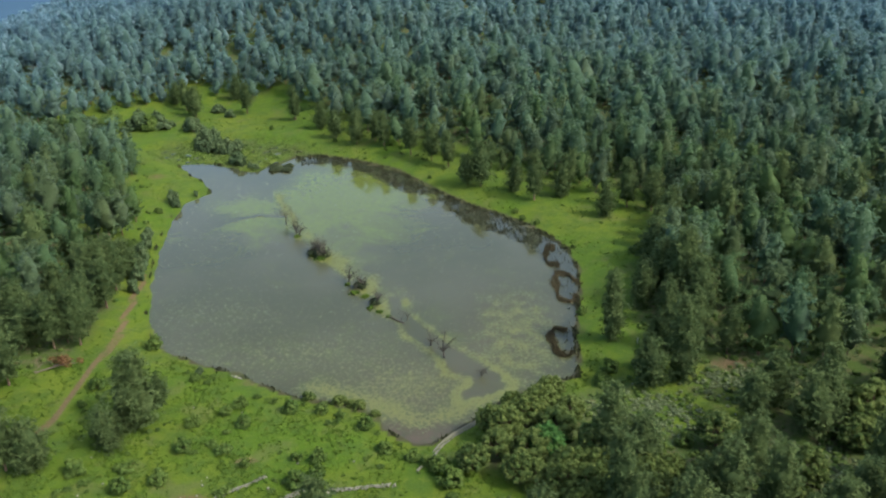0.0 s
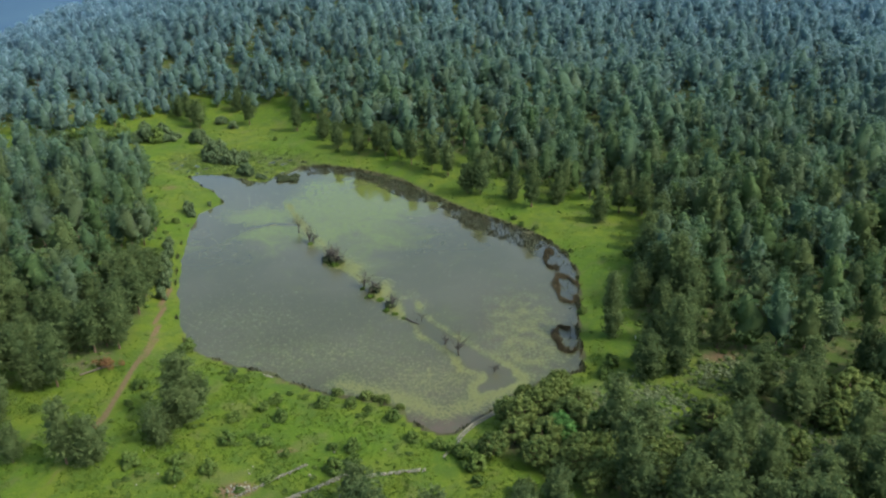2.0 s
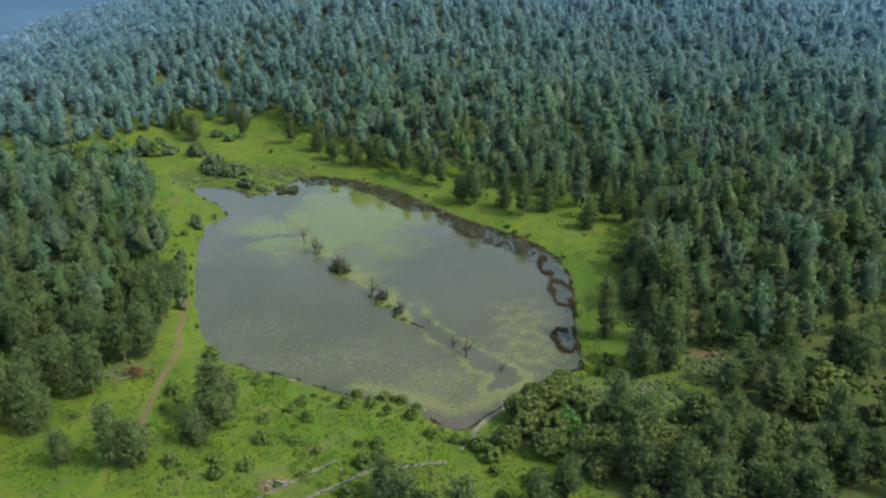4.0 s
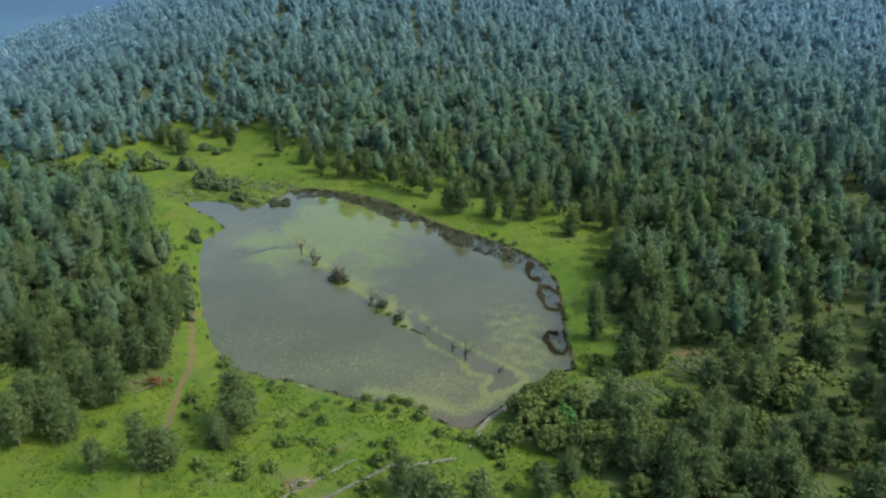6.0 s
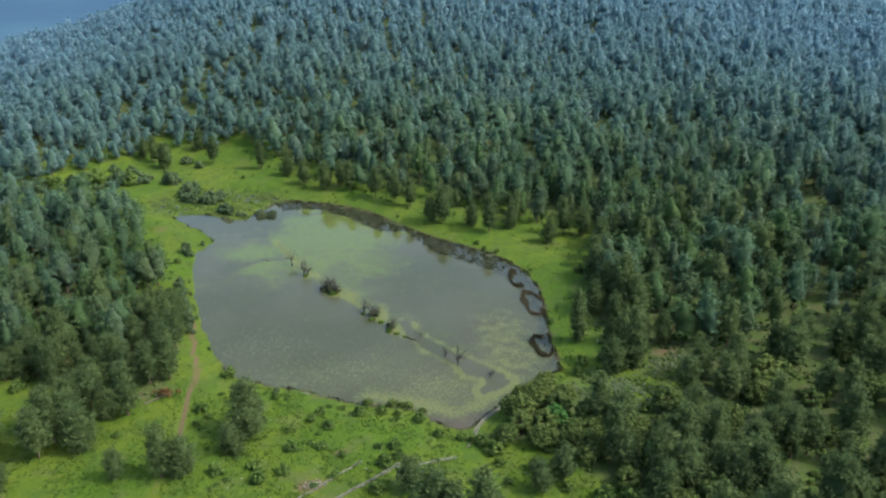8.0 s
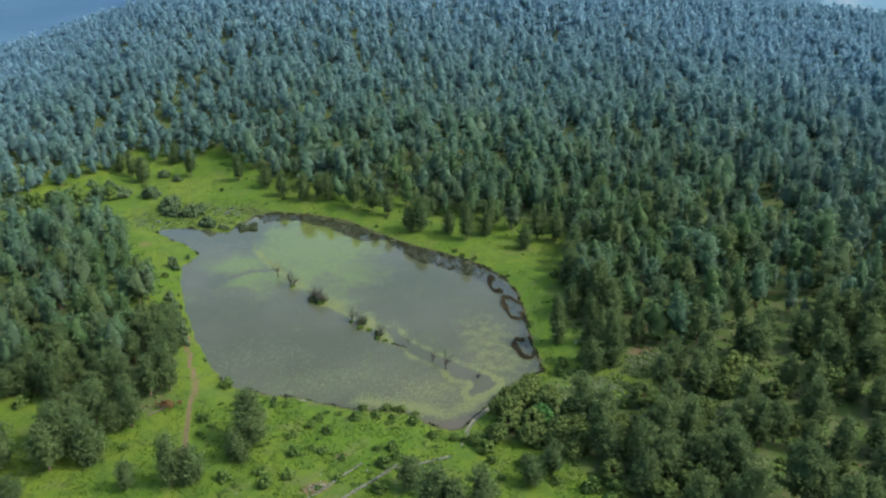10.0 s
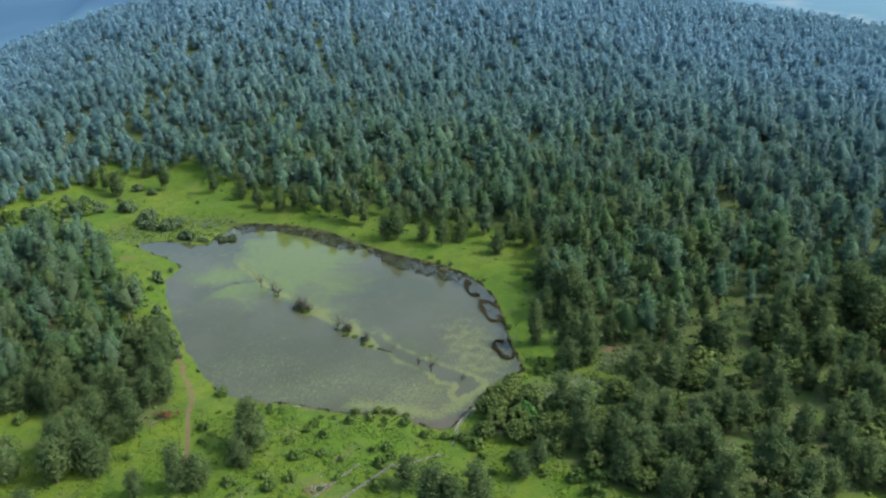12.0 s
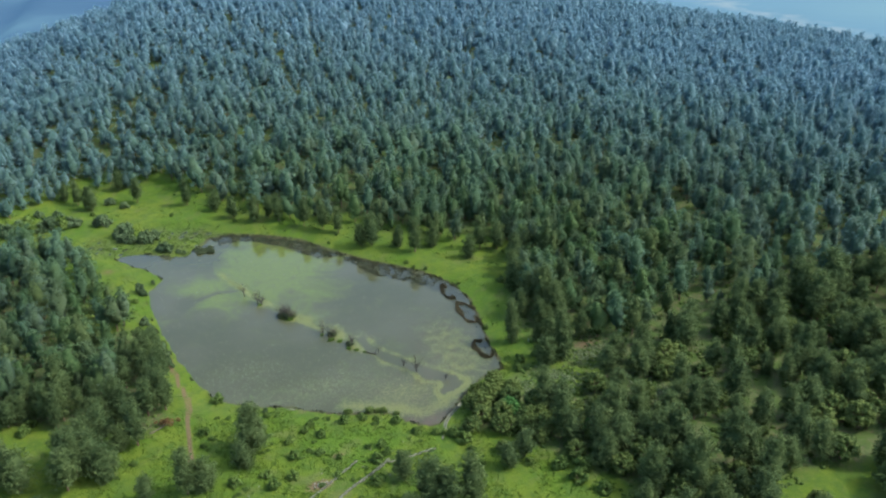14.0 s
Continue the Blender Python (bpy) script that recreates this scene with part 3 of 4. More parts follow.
class Kind:
    """Places one prototype and then copies of it."""

    def __init__(self, make):
        self.make, self.first = make, None

    def place(self, x, y, size=1.0, turn=0.0, wide=1.0, z=None):
        m = Matrix.Translation((x, y, (spot(x, y) if z is None else z) - 0.05)) @ Matrix.Rotation(turn, 4, "Z") @ Matrix.Diagonal((size * wide, size * wide, size, 1))
        if self.first is None:
            self.first = self.make()
            self.first.matrix_basis = m
            return self.first
        keep_scale = self.first.scale.copy()
        self.first.scale = (1, 1, 1)
        ob = copy_thing(self.first, m)
        self.first.scale = keep_scale
        return ob


rng = np.random.default_rng(7)


def pine_kind(seed, tall, wide, bare_, point, label):
    def make():
        r = np.random.default_rng(seed)
        trunk, crown = pine_parts(r, tall, wide, bare_, (12, 12), 24, 270, 6, 0.36, point)
        return tree_kind("pine_tree", label, "tree", "pine trees round the pond", trunk, crown, WARM_NEEDLES)
    return Kind(make)


PINES = [pine_kind(11, 13, 3.5, 0.16, 0.42, "dark green pine with a rounded clumpy crown"),
         pine_kind(12, 14, 3.2, 0.18, 0.50, "tall slim pine with dense green needles"),
         pine_kind(13, 11.5, 3.9, 0.17, 0.36, "broad-crowned pine with tufted needles"),
         pine_kind(14, 12.5, 3.5, 0.26, 0.40, "pine with a bare lower trunk and tufted crown"),
         pine_kind(15, 10.5, 3.6, 0.07, 0.45, "young bushy pine branched low to the ground")]
SPIRE = Kind(lambda: tree_kind("pine_tree", "tall dense pine branched down to the grass", "tree", "pine trees round the pond",
                               *pine_parts(np.random.default_rng(21), 15, 3.1, 0.06, (20, 14), 40, 380, 6, 0.34, 0.52), WARM_NEEDLES))
CEDAR = Kind(lambda: tree_kind("cedar_tree", "low rounded dark cedar standing in the meadow", "tree", "",
                               *pine_parts(np.random.default_rng(22), 7.2, 3.2, 0.06, (13, 14), 24, 270, 6, 0.28, 0.42), WARM_NEEDLES))


def oak_kind(seed, tall, wide):
    return Kind(lambda: tree_kind("oak_tree", "rounded leafy oak with yellow-green clumped foliage", "tree", "leafy trees below the dam",
                                  *oak_parts(np.random.default_rng(seed), tall, wide, 84, 22, 0.30, (OCT_V, OCT_F)), LEAVES))


OAKS = [oak_kind(31, 7.5, 4.2), oak_kind(32, 6.5, 3.6), oak_kind(33, 8.5, 3.9)]

# landmark trees
taken = []


def stand(kind, x, y, size, turn=0.0, wide=1.0):
    taken.append((x, y, 3.0 * size))
    return kind.place(x, y, size, turn, wide)


stand(SPIRE, -52.2, 106, 0.95, 0.0, 1.45)
stand(PINES[4], -50.6, 112.4, 0.6, 2.0)
stand(CEDAR, -55, 100.6, 1.0)
stand(SPIRE, 43.4, 118.2, 1.12, 1.0, 0.9)
stand(SPIRE, 33.4, 133.4, 1.0, 2.2, 0.85)
stand(PINES[4], 37, 116.6, 0.95, 0.4)
def pines_at(rows, wide):
    for k, (x, y, s) in enumerate(rows):
        stand(PINES[(k * 3 + 1) % 5], x, y, s, k * 1.3, wide)


# in the near meadow, at the edge of the western woods, below the dam, on the far meadow
pines_at([(-69.4, 94.7, .88), (-65.4, 95.2, .88), (-18.2, 81, .68), (-15.4, 69.5, 1.1), (-11.5, 67, .95), (-5.5, 66.5, 1.0), (-22, 66, .8), (-108.4, 110, 1.0),
          (-111.8, 113.8, .95), (-97.2, 106.4, 1.0), (-95.2, 111.6, .95), (-88.5, 107.6, 1.0), (-91.6, 112.6, .95), (-79, 95.5, .6), (-120, 100, .85),
          (-114, 96, .8), (-103, 96, .7), (8.2, 76.1, .6), (13.4, 79, .65)], 1.18)
pines_at([(-80.6, 119.2, .95), (-85, 119, .75), (-93.5, 118.5, .95), (-98.5, 117.5, .85), (-89.6, 123, .95), (-99.9, 138.3, .85), (-110.4, 142, .8),
          (-119.4, 145.3, .85), (-85.9, 135.7, 1.0), (-77.6, 132, .95), (-72.9, 133.4, .9), (-94.5, 128.4, .75), (-90.2, 130.6, .8), (-74.5, 140, .95),
          (-73.4, 149, .9), (-74.6, 158, .9), (-75.5, 166, .85)], 1.1)
pines_at([(26.2, 94.6, .95), (56.5, 110.4, .95), (60.4, 101, .95), (46.5, 90.5, .85), (79, 106.6, 1), (62.5, 76.9, .9), (59.2, 82.4, .9), (44, 70.5, .9),
          (49.3, 70, .9), (66.6, 77.4, .9), (78.1, 79.3, 1), (30, 93, .95), (27.4, 79.6, .8), (33.4, 76.8, .9),
          (51.4, 104.6, .8), (40.4, 80.6, .95), (30.5, 68.6, .9), (37.4, 70.6, 1.0)], 1.15)
pines_at([(25.2, 210.6, 1), (42.9, 198, .85), (10.6, 222.8, 1.1), (-30.4, 265.4, .9), (-11.3, 252, .95), (-20.6, 261, .85), (-45.4, 286, .85), (-97.6, 308.6, .95),
          (-99.6, 311, .8), (-78, 311, .95), (-56.6, 297, .85), (-86, 328, .9), (6.6, 224, .8), (56, 200.6, .9), (58, 188.4, .9), (50, 203.6, .95), (33, 213, .85), (-38.4, 273.6, .8),
          (-24, 266.4, .8), (-4.4, 246, .85), (1, 240.4, .8), (20, 218, .8), (53, 176, .9), (49.6, 163.4, .9), (55.4, 182, .95), (-104, 318, .85), (-110, 324, .8)], 1.0)
for k, (x, y, s) in enumerate([(4.6, 93.5, .7), (8.6, 96.6, .85), (10.2, 101.5, .85), (16.6, 108, .85), (18.6, 101, 1), (11.5, 90.5, .75), (19.3, 91, .85), (14.2, 95.6, .95), (24.5, 96, .95),
                               (18.8, 113, .7), (44, 98.6, 1.05), (24, 85.5, .7), (34.6, 91, .6), (14, 90, .75), (18, 88, .8), (22, 87.4, .8), (26.4, 88.2, .8), (31, 87.6, .85), (20, 83.6, .65), (36.4, 85.4, .8), (40, 89.4, .7), (12, 110.6, .55), (21.4, 106, .8), (8, 103.4, .75), (8.9, 83, .5), (13.5, 82.6, .55), (14, 105, .8), (31.5, 85, .8), (25.6, 74.4, .8), (29, 89.5, .7), (23.5, 91.5, .75)]):
    stand(OAKS[k % 3], x, y, s, k * 2.1)

FRESH_TREE = Kind(lambda: tree_kind("leafy_tree", "rounded fresh-green leafy tree below the dam", "tree", "leafy trees below the dam",
                                    *oak_parts(np.random.default_rng(36), 6.6, 3.4, 84, 24, 0.26, (OCT_V, OCT_F)), FRESH))
stand(FRESH_TREE, 16.4, 96.4, 0.95)
stand(FRESH_TREE, 33, 83, 0.6)

# the pine woods: a jittered stand of trees outside the meadow
step = 5.8
wx, wy = np.meshgrid(np.arange(-330, 470, step), np.arange(34, 310, step))
wx = (wx + rng.uniform(-0.46, 0.46, wx.shape) * step).ravel()
wy = (wy + rng.uniform(-0.46, 0.46, wy.shape) * step).ravel()
hx, hy = np.meshgrid(np.arange(-330, 470, 4.5), np.arange(311, 720, 4.5))      # smaller, closer trees up the hill
wx = np.r_[wx, (hx + rng.uniform(-0.46, 0.46, hx.shape) * 4.5).ravel()]
wy = np.r_[wy, (hy + rng.uniform(-0.46, 0.46, hy.shape) * 4.5).ravel()]
ex, ey = rng.uniform(34, 210, 330), rng.uniform(92, 265, 330)      # closer stands on the east slope
wx, wy = np.r_[wx, ex], np.r_[wy, ey]
edge = signed(MEADOW, wx, wy)
thin = 0.5 + 0.5 * np.clip(waves(wx, wy, 34, 5), -1, 1)
chance = smooth(edge, -1, np.where((wy > 195) & (wx > -72), 12, 5)) * (0.62 + 0.38 * thin)
for ox, oy, ow, oh in ((54, 121, 13, 6), (37, 108, 13, 8), (49, 113, 9, 7), (56, 94, 10, 8), (82, 81, 7, 5), (78, 120, 7, 5), (36, 112, 10, 5), (15, 100, 15, 14), (70, 146, 6, 4), (72, 60, 9, 4), (-92, 320, 12, 6), (96, 118, 8, 5), (80, 45, 18, 4)):
    chance *= 1 - 0.9 * np.exp(-((wx - ox) / ow) ** 2 - ((wy - oy) / oh) ** 2)
chance *= 1 - 0.2 * smooth(wx, 30, 60) * (1 - smooth(wy, 130, 170))      # open stands over the stony ground
in_view = (np.abs((wx + 20) - 0.27 * (wy + 60)) < 60 + 0.62 * (wy + 60)) & (signed(SHORE, wx, wy) > 4) & (wy - 560 - 0.18 * (wx + 38) < 75)
ok = (rng.uniform(size=wx.shape) < chance) & in_view
ok &= ((wx - 37) / 22) ** 2 + ((wy - 107) / 22) ** 2 > 1      # an open glade of scrub
for x0, y0, r0 in taken:
    ok &= np.hypot(wx - x0, wy - y0) > r0
wx, wy, edge = wx[ok], wy[ok], edge[ok]
wz = height(wx, wy)
size = np.clip(rng.normal(0.90, 0.22, len(wx)), 0.4, 1.35) * (0.8 + 0.2 * smooth(edge, 0, 12)) * (1 - 0.18 * smooth(wy, 290, 330))
order = np.argsort(wy + 0.35 * np.abs(wx + 20) + 2.2 * np.maximum(edge, 0) * (wy > 120))
singles = set(order[:290].tolist())
for i in singles:
    leafy = (wy[i] < 112 and wx[i] > 20 and rng.uniform() < 0.3)
    kind = OAKS[int(rng.integers(3))] if leafy else PINES[int(rng.integers(5))]
    kind.place(float(wx[i]), float(wy[i]), float(size[i]), float(rng.uniform(0, 6.28)), float(rng.uniform(0.9, 1.15)), float(wz[i]))


def woods(name, label, chosen, variants):
    """Many trees in one mesh."""
    vs, fs, ids, tint, haze_mix, n = [], [], [], [], [], 0
    for i in chosen:
        (tv, tf), (cv, cf) = variants[int(rng.integers(len(variants)))]
        v, f = join((tv, tf), (cv, cf))
        an = rng.uniform(0, 6.28)
        s, wd = size[i], rng.uniform(0.9, 1.15) + 0.22 * smooth(wy[i], 230, 330)
        ca, sa = math.cos(an) * wd, math.sin(an) * wd
        out = np.stack([(v[:, 0] * ca - v[:, 1] * sa) * s + wx[i], (v[:, 0] * sa + v[:, 1] * ca) * s + wy[i], v[:, 2] * s * (1 - 0.10 * smooth(wy[i], 230, 330)) + wz[i]], 1)
        vs.append(out), fs.append(f + n)
        up = 0.02 + 0.98 * smooth(math.hypot(wx[i] + 20, wy[i] - 130), 75, 420) + rng.uniform(-0.10, 0.10)      # painted haze: needles turn bluer and paler away from the pond
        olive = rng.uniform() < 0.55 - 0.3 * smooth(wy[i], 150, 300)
        haze_mix.append(np.full(len(v), min(max(up, 0.0), 1.0)))
        ids.append(np.r_[np.zeros(len(tf)), np.full(len(cf), 2 if olive else 1)])
        tint.append(np.full(len(v), rng.uniform()))
        n += len(v)
    ob = new(name, mesh_np(name, np.concatenate(vs), np.concatenate(fs), [BARK, NEEDLES, WARM_NEEDLES], np.concatenate(ids), {"tint": np.concatenate(tint), "haze_mix": np.concatenate(haze_mix)}, smooth=True))
    return tagged(ob, label, "woods", kind="stuff")


def variants(count, seed, shell, lobes, sprays, cards, size_, broad=1.0):
    out = []
    for k in range(count):
        r = np.random.default_rng(seed + k)
        out.append(pine_parts(r, r.uniform(10.5, 13.5), broad * r.uniform(3.0, 4.1), r.uniform(0.12, 0.30), shell, lobes, sprays, cards, size_, r.uniform(0.28, 0.48), 0.8))
    return out


rest = [i for i in range(len(wx)) if i not in singles]
MID = variants(12, 100, (7, 8), 14, 70, 5, 0.48)
FAR = variants(16, 200, (5, 6), 10, 30, 3, 0.76, 1.12)
LAST = variants(16, 300, (4, 5), 8, 15, 3, 1.0, 1.12)
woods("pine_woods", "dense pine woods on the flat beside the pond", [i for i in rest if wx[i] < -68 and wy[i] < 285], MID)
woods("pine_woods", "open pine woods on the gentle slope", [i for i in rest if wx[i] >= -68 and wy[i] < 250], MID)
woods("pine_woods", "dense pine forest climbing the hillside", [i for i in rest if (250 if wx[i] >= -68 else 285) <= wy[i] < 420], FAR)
woods("pine_woods", "dense pine forest over the hilltop, tinted haze blue", [i for i in rest if wy[i] >= 420], LAST)


# ---- shrubs ----
def shrub_mesh(seed, wide, tall, clumps, cards, size_, leaf, name="shrub"):
    r = np.random.default_rng(seed)
    d = r.normal(size=(clumps, 3))
    d[:, 2] = np.abs(d[:, 2])
    d /= np.linalg.norm(d, axis=1, keepdims=True)
    d *= r.uniform(0.3, 1, (clumps, 1)) ** 0.5
    centres = d * np.array([wide, wide * r.uniform(0.75, 1.1), tall * 0.75]) + np.array([0, 0, tall * 0.12])
    v, f = tufts(r, centres, wide * r.uniform(0.26, 0.46, clumps), cards, size_, (OCT_V, OCT_F), 0.8)
    stems = [limb([(0, 0, -0.2), tuple(c * 0.5), tuple(c)], [0.05, 0.035, 0.015], 3) for c in centres[::4]]
    sv, sf = join(*stems)
    av, af = join((v, f), (sv, sf))
    return mesh_np(name, av, af, [leaf, BARK], np.r_[np.zeros(len(f)), np.ones(len(sf))])


class Shrubs:
    def __init__(self, name, label, group, meshes):
        self.name, self.label, self.group, self.meshes, self.n = name, label, group, meshes, 0

    def place(self, x, y, s, sz=None, turn=None):
        ob = new(self.name, self.meshes[self.n % len(self.meshes)])
        self.n += 1
        t = rng.uniform(0, 6.28) if turn is None else turn
        ob.matrix_basis = Matrix.Translation((x, y, max(spot(x, y), -0.1) - 0.04)) @ Matrix.Rotation(t, 4, "Z") @ Matrix.Diagonal((s, s, sz or s, 1))
        return tagged(ob, self.label, "shrub", self.group)


GREEN = Shrubs("shrub", "low rounded dark green shrub in the meadow grass", "shrubs on the meadow",
               [shrub_mesh(40 + k, 1.0, 1.25, 13, 20, 0.17, SHRUB) for k in range(4)])
BIG = Shrubs("bush", "dense leafy green bush at the meadow's edge", "bushes round the meadow",
             [shrub_mesh(50 + k, 1.8, 3.2, 34, 20, 0.25, SHRUB, "bush") for k in range(3)])
GREY = Shrubs("willow_bush", "grey-green willow bush on the marshy shore", "willow bushes by the water",
              [shrub_mesh(60 + k, 1.8, 2.3, 22, 24, 0.24, WILLOW, "willow_bush") for k in range(3)])
def bushes_at(kind, rows):
    for x, y, s in rows:
        kind.place(x, y, s)


# over the near meadow, along the west side, below the dam and round the east shore
bushes_at(BIG, [(-13.3, 105.9, .85), (-18, 109.1, .5), (-21.4, 110.1, .6), (-26.9, 110.4, .85), (-35.8, 111.7, .7), (-37.8, 109.3, .6), (-34, 105.9, .75),
                (-42.6, 106.1, .7), (-42.5, 99.4, .8), (-9.5, 99, .75), (-19.9, 96.3, .75), (-23.5, 96.5, .5), (-22.5, 90.6, .95), (-19.5, 92.5, .7),
                (1.3, 90.3, 1.05), (-0.8, 93.7, .95), (-2.6, 95.2, .6), (1.4, 86, .6), (-4.9, 96.5, .7), (-24.9, 82.3, .9), (-44, 91.5, .8), (-46.5, 120.5, .6),
                (-31.6, 95, .5)])
bushes_at(BIG, [(-58.6, 134.2, .95), (-49.4, 89.6, .95), (-58.1, 94, .95), (-63.8, 118, .8), (-81.7, 111, .55), (-109.9, 135.4, 1.0), (-108.5, 138.9, .8),
                (-74.4, 126.6, .6), (-64.4, 112.4, .45), (-77.4, 181, .8), (-80.4, 207, .7), (-79.3, 183, .8)])
bushes_at(BIG, [(31, 122, .9), (28.6, 117.4, .8), (41, 128, .8), (38.6, 126, .7), (36.4, 122.6, .8), (29.4, 146, .6), (46.3, 174, .8),
                (29, 119.4, .7), (39.6, 117.2, .6), (19.4, 203.6, .5), (21, 199.2, .55), (24.7, 195.8, .5), (32.1, 179.8, .4)])
bushes_at(BIG, [(-0.3, 238.5, .45), (-4.7, 233.6, .4), (-38.4, 270, .5), (26, 78, 1), (31, 74, .9), (33, 80, 1.1), (25, 100, .7), (34, 97, .9), (39, 99, .8),
                (21, 92, .8), (17.6, 87, .8), (13, 88.4, .6), (47, 97, .9), (52, 86, .9), (38, 87, .8)])
LIME = Shrubs("willow_bush", "yellow-green willow bush standing in the shallows", "willow bushes by the water",
              [shrub_mesh(65 + k, 1.8, 2.3, 22, 24, 0.22, LEAVES, "willow_bush") for k in range(2)])
for x, y, s in ((-24.6, 115.6, .75), (-18.8, 113.8, .8), (-16.6, 113.4, .65), (-15, 112.4, .75), (-21.6, 112.2, .6), (-12, 110, .5)):
    LIME.place(x, y, s)
MOUND = Shrubs("sedge_mound", "low yellow-green sedge mound round a dead stump", "sedge mounds in the pond",
               [shrub_mesh(68 + k, 1.5, 0.8, 14, 22, 0.2, WEED, "sedge_mound") for k in range(2)])
for x, y, s in ((-30.8, 175.6, .9), (-32.8, 178, .7), (-20.4, 157, .8), (-17.8, 155.6, .7), (-16, 149.8, .7), (-14, 148.2, .6), (-22.4, 161.6, .6), (-38.8, 190.4, .7), (-11.8, 146, .5)):
    MOUND.place(x, y, s)
for x, y, s in ((-92.6, 287, 1.3), (-95, 288.6, .9), (-90.6, 288.4, .8), (-84.5, 275, 1.3), (-82.4, 277, 1.1), (-86.6, 273.6, 1.0), (-83.5, 267.4, .9), (-80.8, 266, .8), (-85.6, 268.4, .7), (-77, 264.4, 1.1), (-74.4, 264.6, 1.2), (-72.2, 267, 1.0),
                (-75.4, 267.4, .9), (-70.4, 253.8, .7), (-68.6, 252.2, 1.0), (-66.8, 250.4, .8), (-63.4, 248, .45), (-61, 246.4, .4), (-70.8, 158, .8), (-72, 164, .9), (-73.6, 170, 1.0), (-75, 176, 1.0), (-76, 182, .9), (-77.6, 189, .8), (-78.6, 215, 1.0), (-77.4, 213, .7), (-46.5, 123.8, .4), (-74, 221.6, .45)):
    GREY.place(x, y, s * (1.25 if y > 240 else 1), s * 2.0)
for k, (x, y, s) in enumerate(((-160, 290, 1.9), (-152, 289, 1.5), (-145, 289.4, 2.2), (-139.5, 289, 1.9), (-133.5, 293, 1.7), (-130, 289.6, 2.0), (-123, 288.6, 2.3), (-118, 290.6, 1.6), (-113.5, 290.4, 2.3), (-109.4, 290, 1.8), (-105.6, 291.4, 1.8),
                               (-126.5, 297, 1.6), (-116, 298, 1.3), (-102.6, 294, .9), (-112, 306, 1.2), (-97.4, 301.4, .6), (-89.9, 314, 1.4), (-83.7, 306.2, 1.2), (-64, 288, .5), (-120, 309, 1.1))):
    (GREY if k % 3 else BIG).place(x, y, s, s * 1.25)
for x, y, s in ((20, 72, 1.1), (22, 66, 1.2), (26, 60, 1.1), (25, 70, 1.3), (13.4, 76, .7), (10, 79, .5)):
    BIG.place(x, y, s)
n = 0
while n < 150:
    x, y = rng.uniform(-66, 3), rng.uniform(78, 126)
    if signed(SHORE, np.array([x]), np.array([y]))[0] > 1.5 and line_distance(PATH_LINE, np.array([x]), np.array([y]))[0] > 2 and waves(np.array([x]), np.array([y]), 16, 9)[0] > -0.25:
        s = float(np.clip(rng.lognormal(-0.7, 0.5), 0.2, 1.5))
        GREEN.place(x, y, s, s * rng.uniform(0.6, 1.0))
        n += 1
UNDERWOOD = Shrubs("shrub", "low scrubby shrub on the pine woods' floor", "shrubs under the pines", GREEN.meshes)
for k in range(150):
    x, y = rng.uniform(40, 125), rng.uniform(52, 190)
    if signed(MEADOW, np.array([x]), np.array([y]))[0] > 2:
        UNDERWOOD.place(x, y, rng.uniform(0.45, 1.3))
n = 0
while n < 60:
    x, y = rng.uniform(-88, 56), rng.uniform(120, 300)
    d = signed(SHORE, np.array([x]), np.array([y]))[0]
    if d > 1.5 and (x > -60 or y > 255 or rng.uniform() < 0.2) and signed(MEADOW, np.array([x]), np.array([y]))[0] < 0:
        s = rng.uniform(0.2, 0.55)
        GREEN.place(x, y, s)
        n += 1


# ---- ground cover ----
def scatter(count, box, test, seed):
    r = np.random.default_rng(seed)
    xs, ys = r.uniform(box[0], box[2], count), r.uniform(box[1], box[3], count)
    k = test(xs, ys, r)
    return xs[k], ys[k], r


def cover(name, label, category, xs, ys, r, wide, tall, cards, card, leaf, flat=0.7):
    """Low plants in one mesh."""
    zs = height(xs, ys)
    s = r.uniform(0.5, 1.3, len(xs))
    v, f = tufts(r, np.stack([xs, ys, zs + tall * 0.35], 1), wide * s, cards, card, None if leaf is WEED else (OCT_V, OCT_F), flat)
    return tagged(new(name, mesh_np(name, v, f, [leaf], attrs={"tint": np.repeat(r.uniform(size=len(v) // 3 + 1), 3)[:len(v)]})), label, category, kind="stuff")


def on_meadow(x, y, r):
    return (signed(SHORE, x, y) > 1.0) & (signed(MEADOW, x, y) < 1) & (line_distance(PATH_LINE, x, y) > 1.2) & (waves(x, y, 13, 3) + r.uniform(-0.9, 0.9, x.shape) > 0.1)


xs, ys, r = scatter(26000, (-110, 60, 30, 128), on_meadow, 71)
cover("meadow_weeds", "tussocks and weeds in the near meadow", "weeds", xs, ys, r, 0.30, 0.3, 6, 0.17, WEED, 0.45)
xs, ys, r = scatter(12000, (-100, 128, 58, 306), on_meadow, 72)
cover("meadow_tussocks", "grass tussocks round the pond", "grass", xs, ys, r, 0.32, 0.28, 5, 0.19, WEED, 0.45)
xs, ys, r = scatter(7500, (20, 78, 76, 128), lambda x, y, r: (np.exp(-((x - 54) / 9) ** 2 - ((y - 118) / 5) ** 2) + np.exp(-((x - 37) / 9) ** 2 - ((y - 107) / 6) ** 2)
                    + 0.9 * np.exp(-((x - 56) / 8) ** 2 - ((y - 92) / 7) ** 2) + 0.7 * np.exp(-((x - 25) / 3) ** 2 - ((y - 108) / 3) ** 2) > r.uniform(0.15, 1, x.shape)), 73)
cover("pale_scrub", "pale grey-green scrub on stony ground", "scrub", xs, ys, r, 0.48, 0.4, 8, 0.2, SCRUB, 0.45)
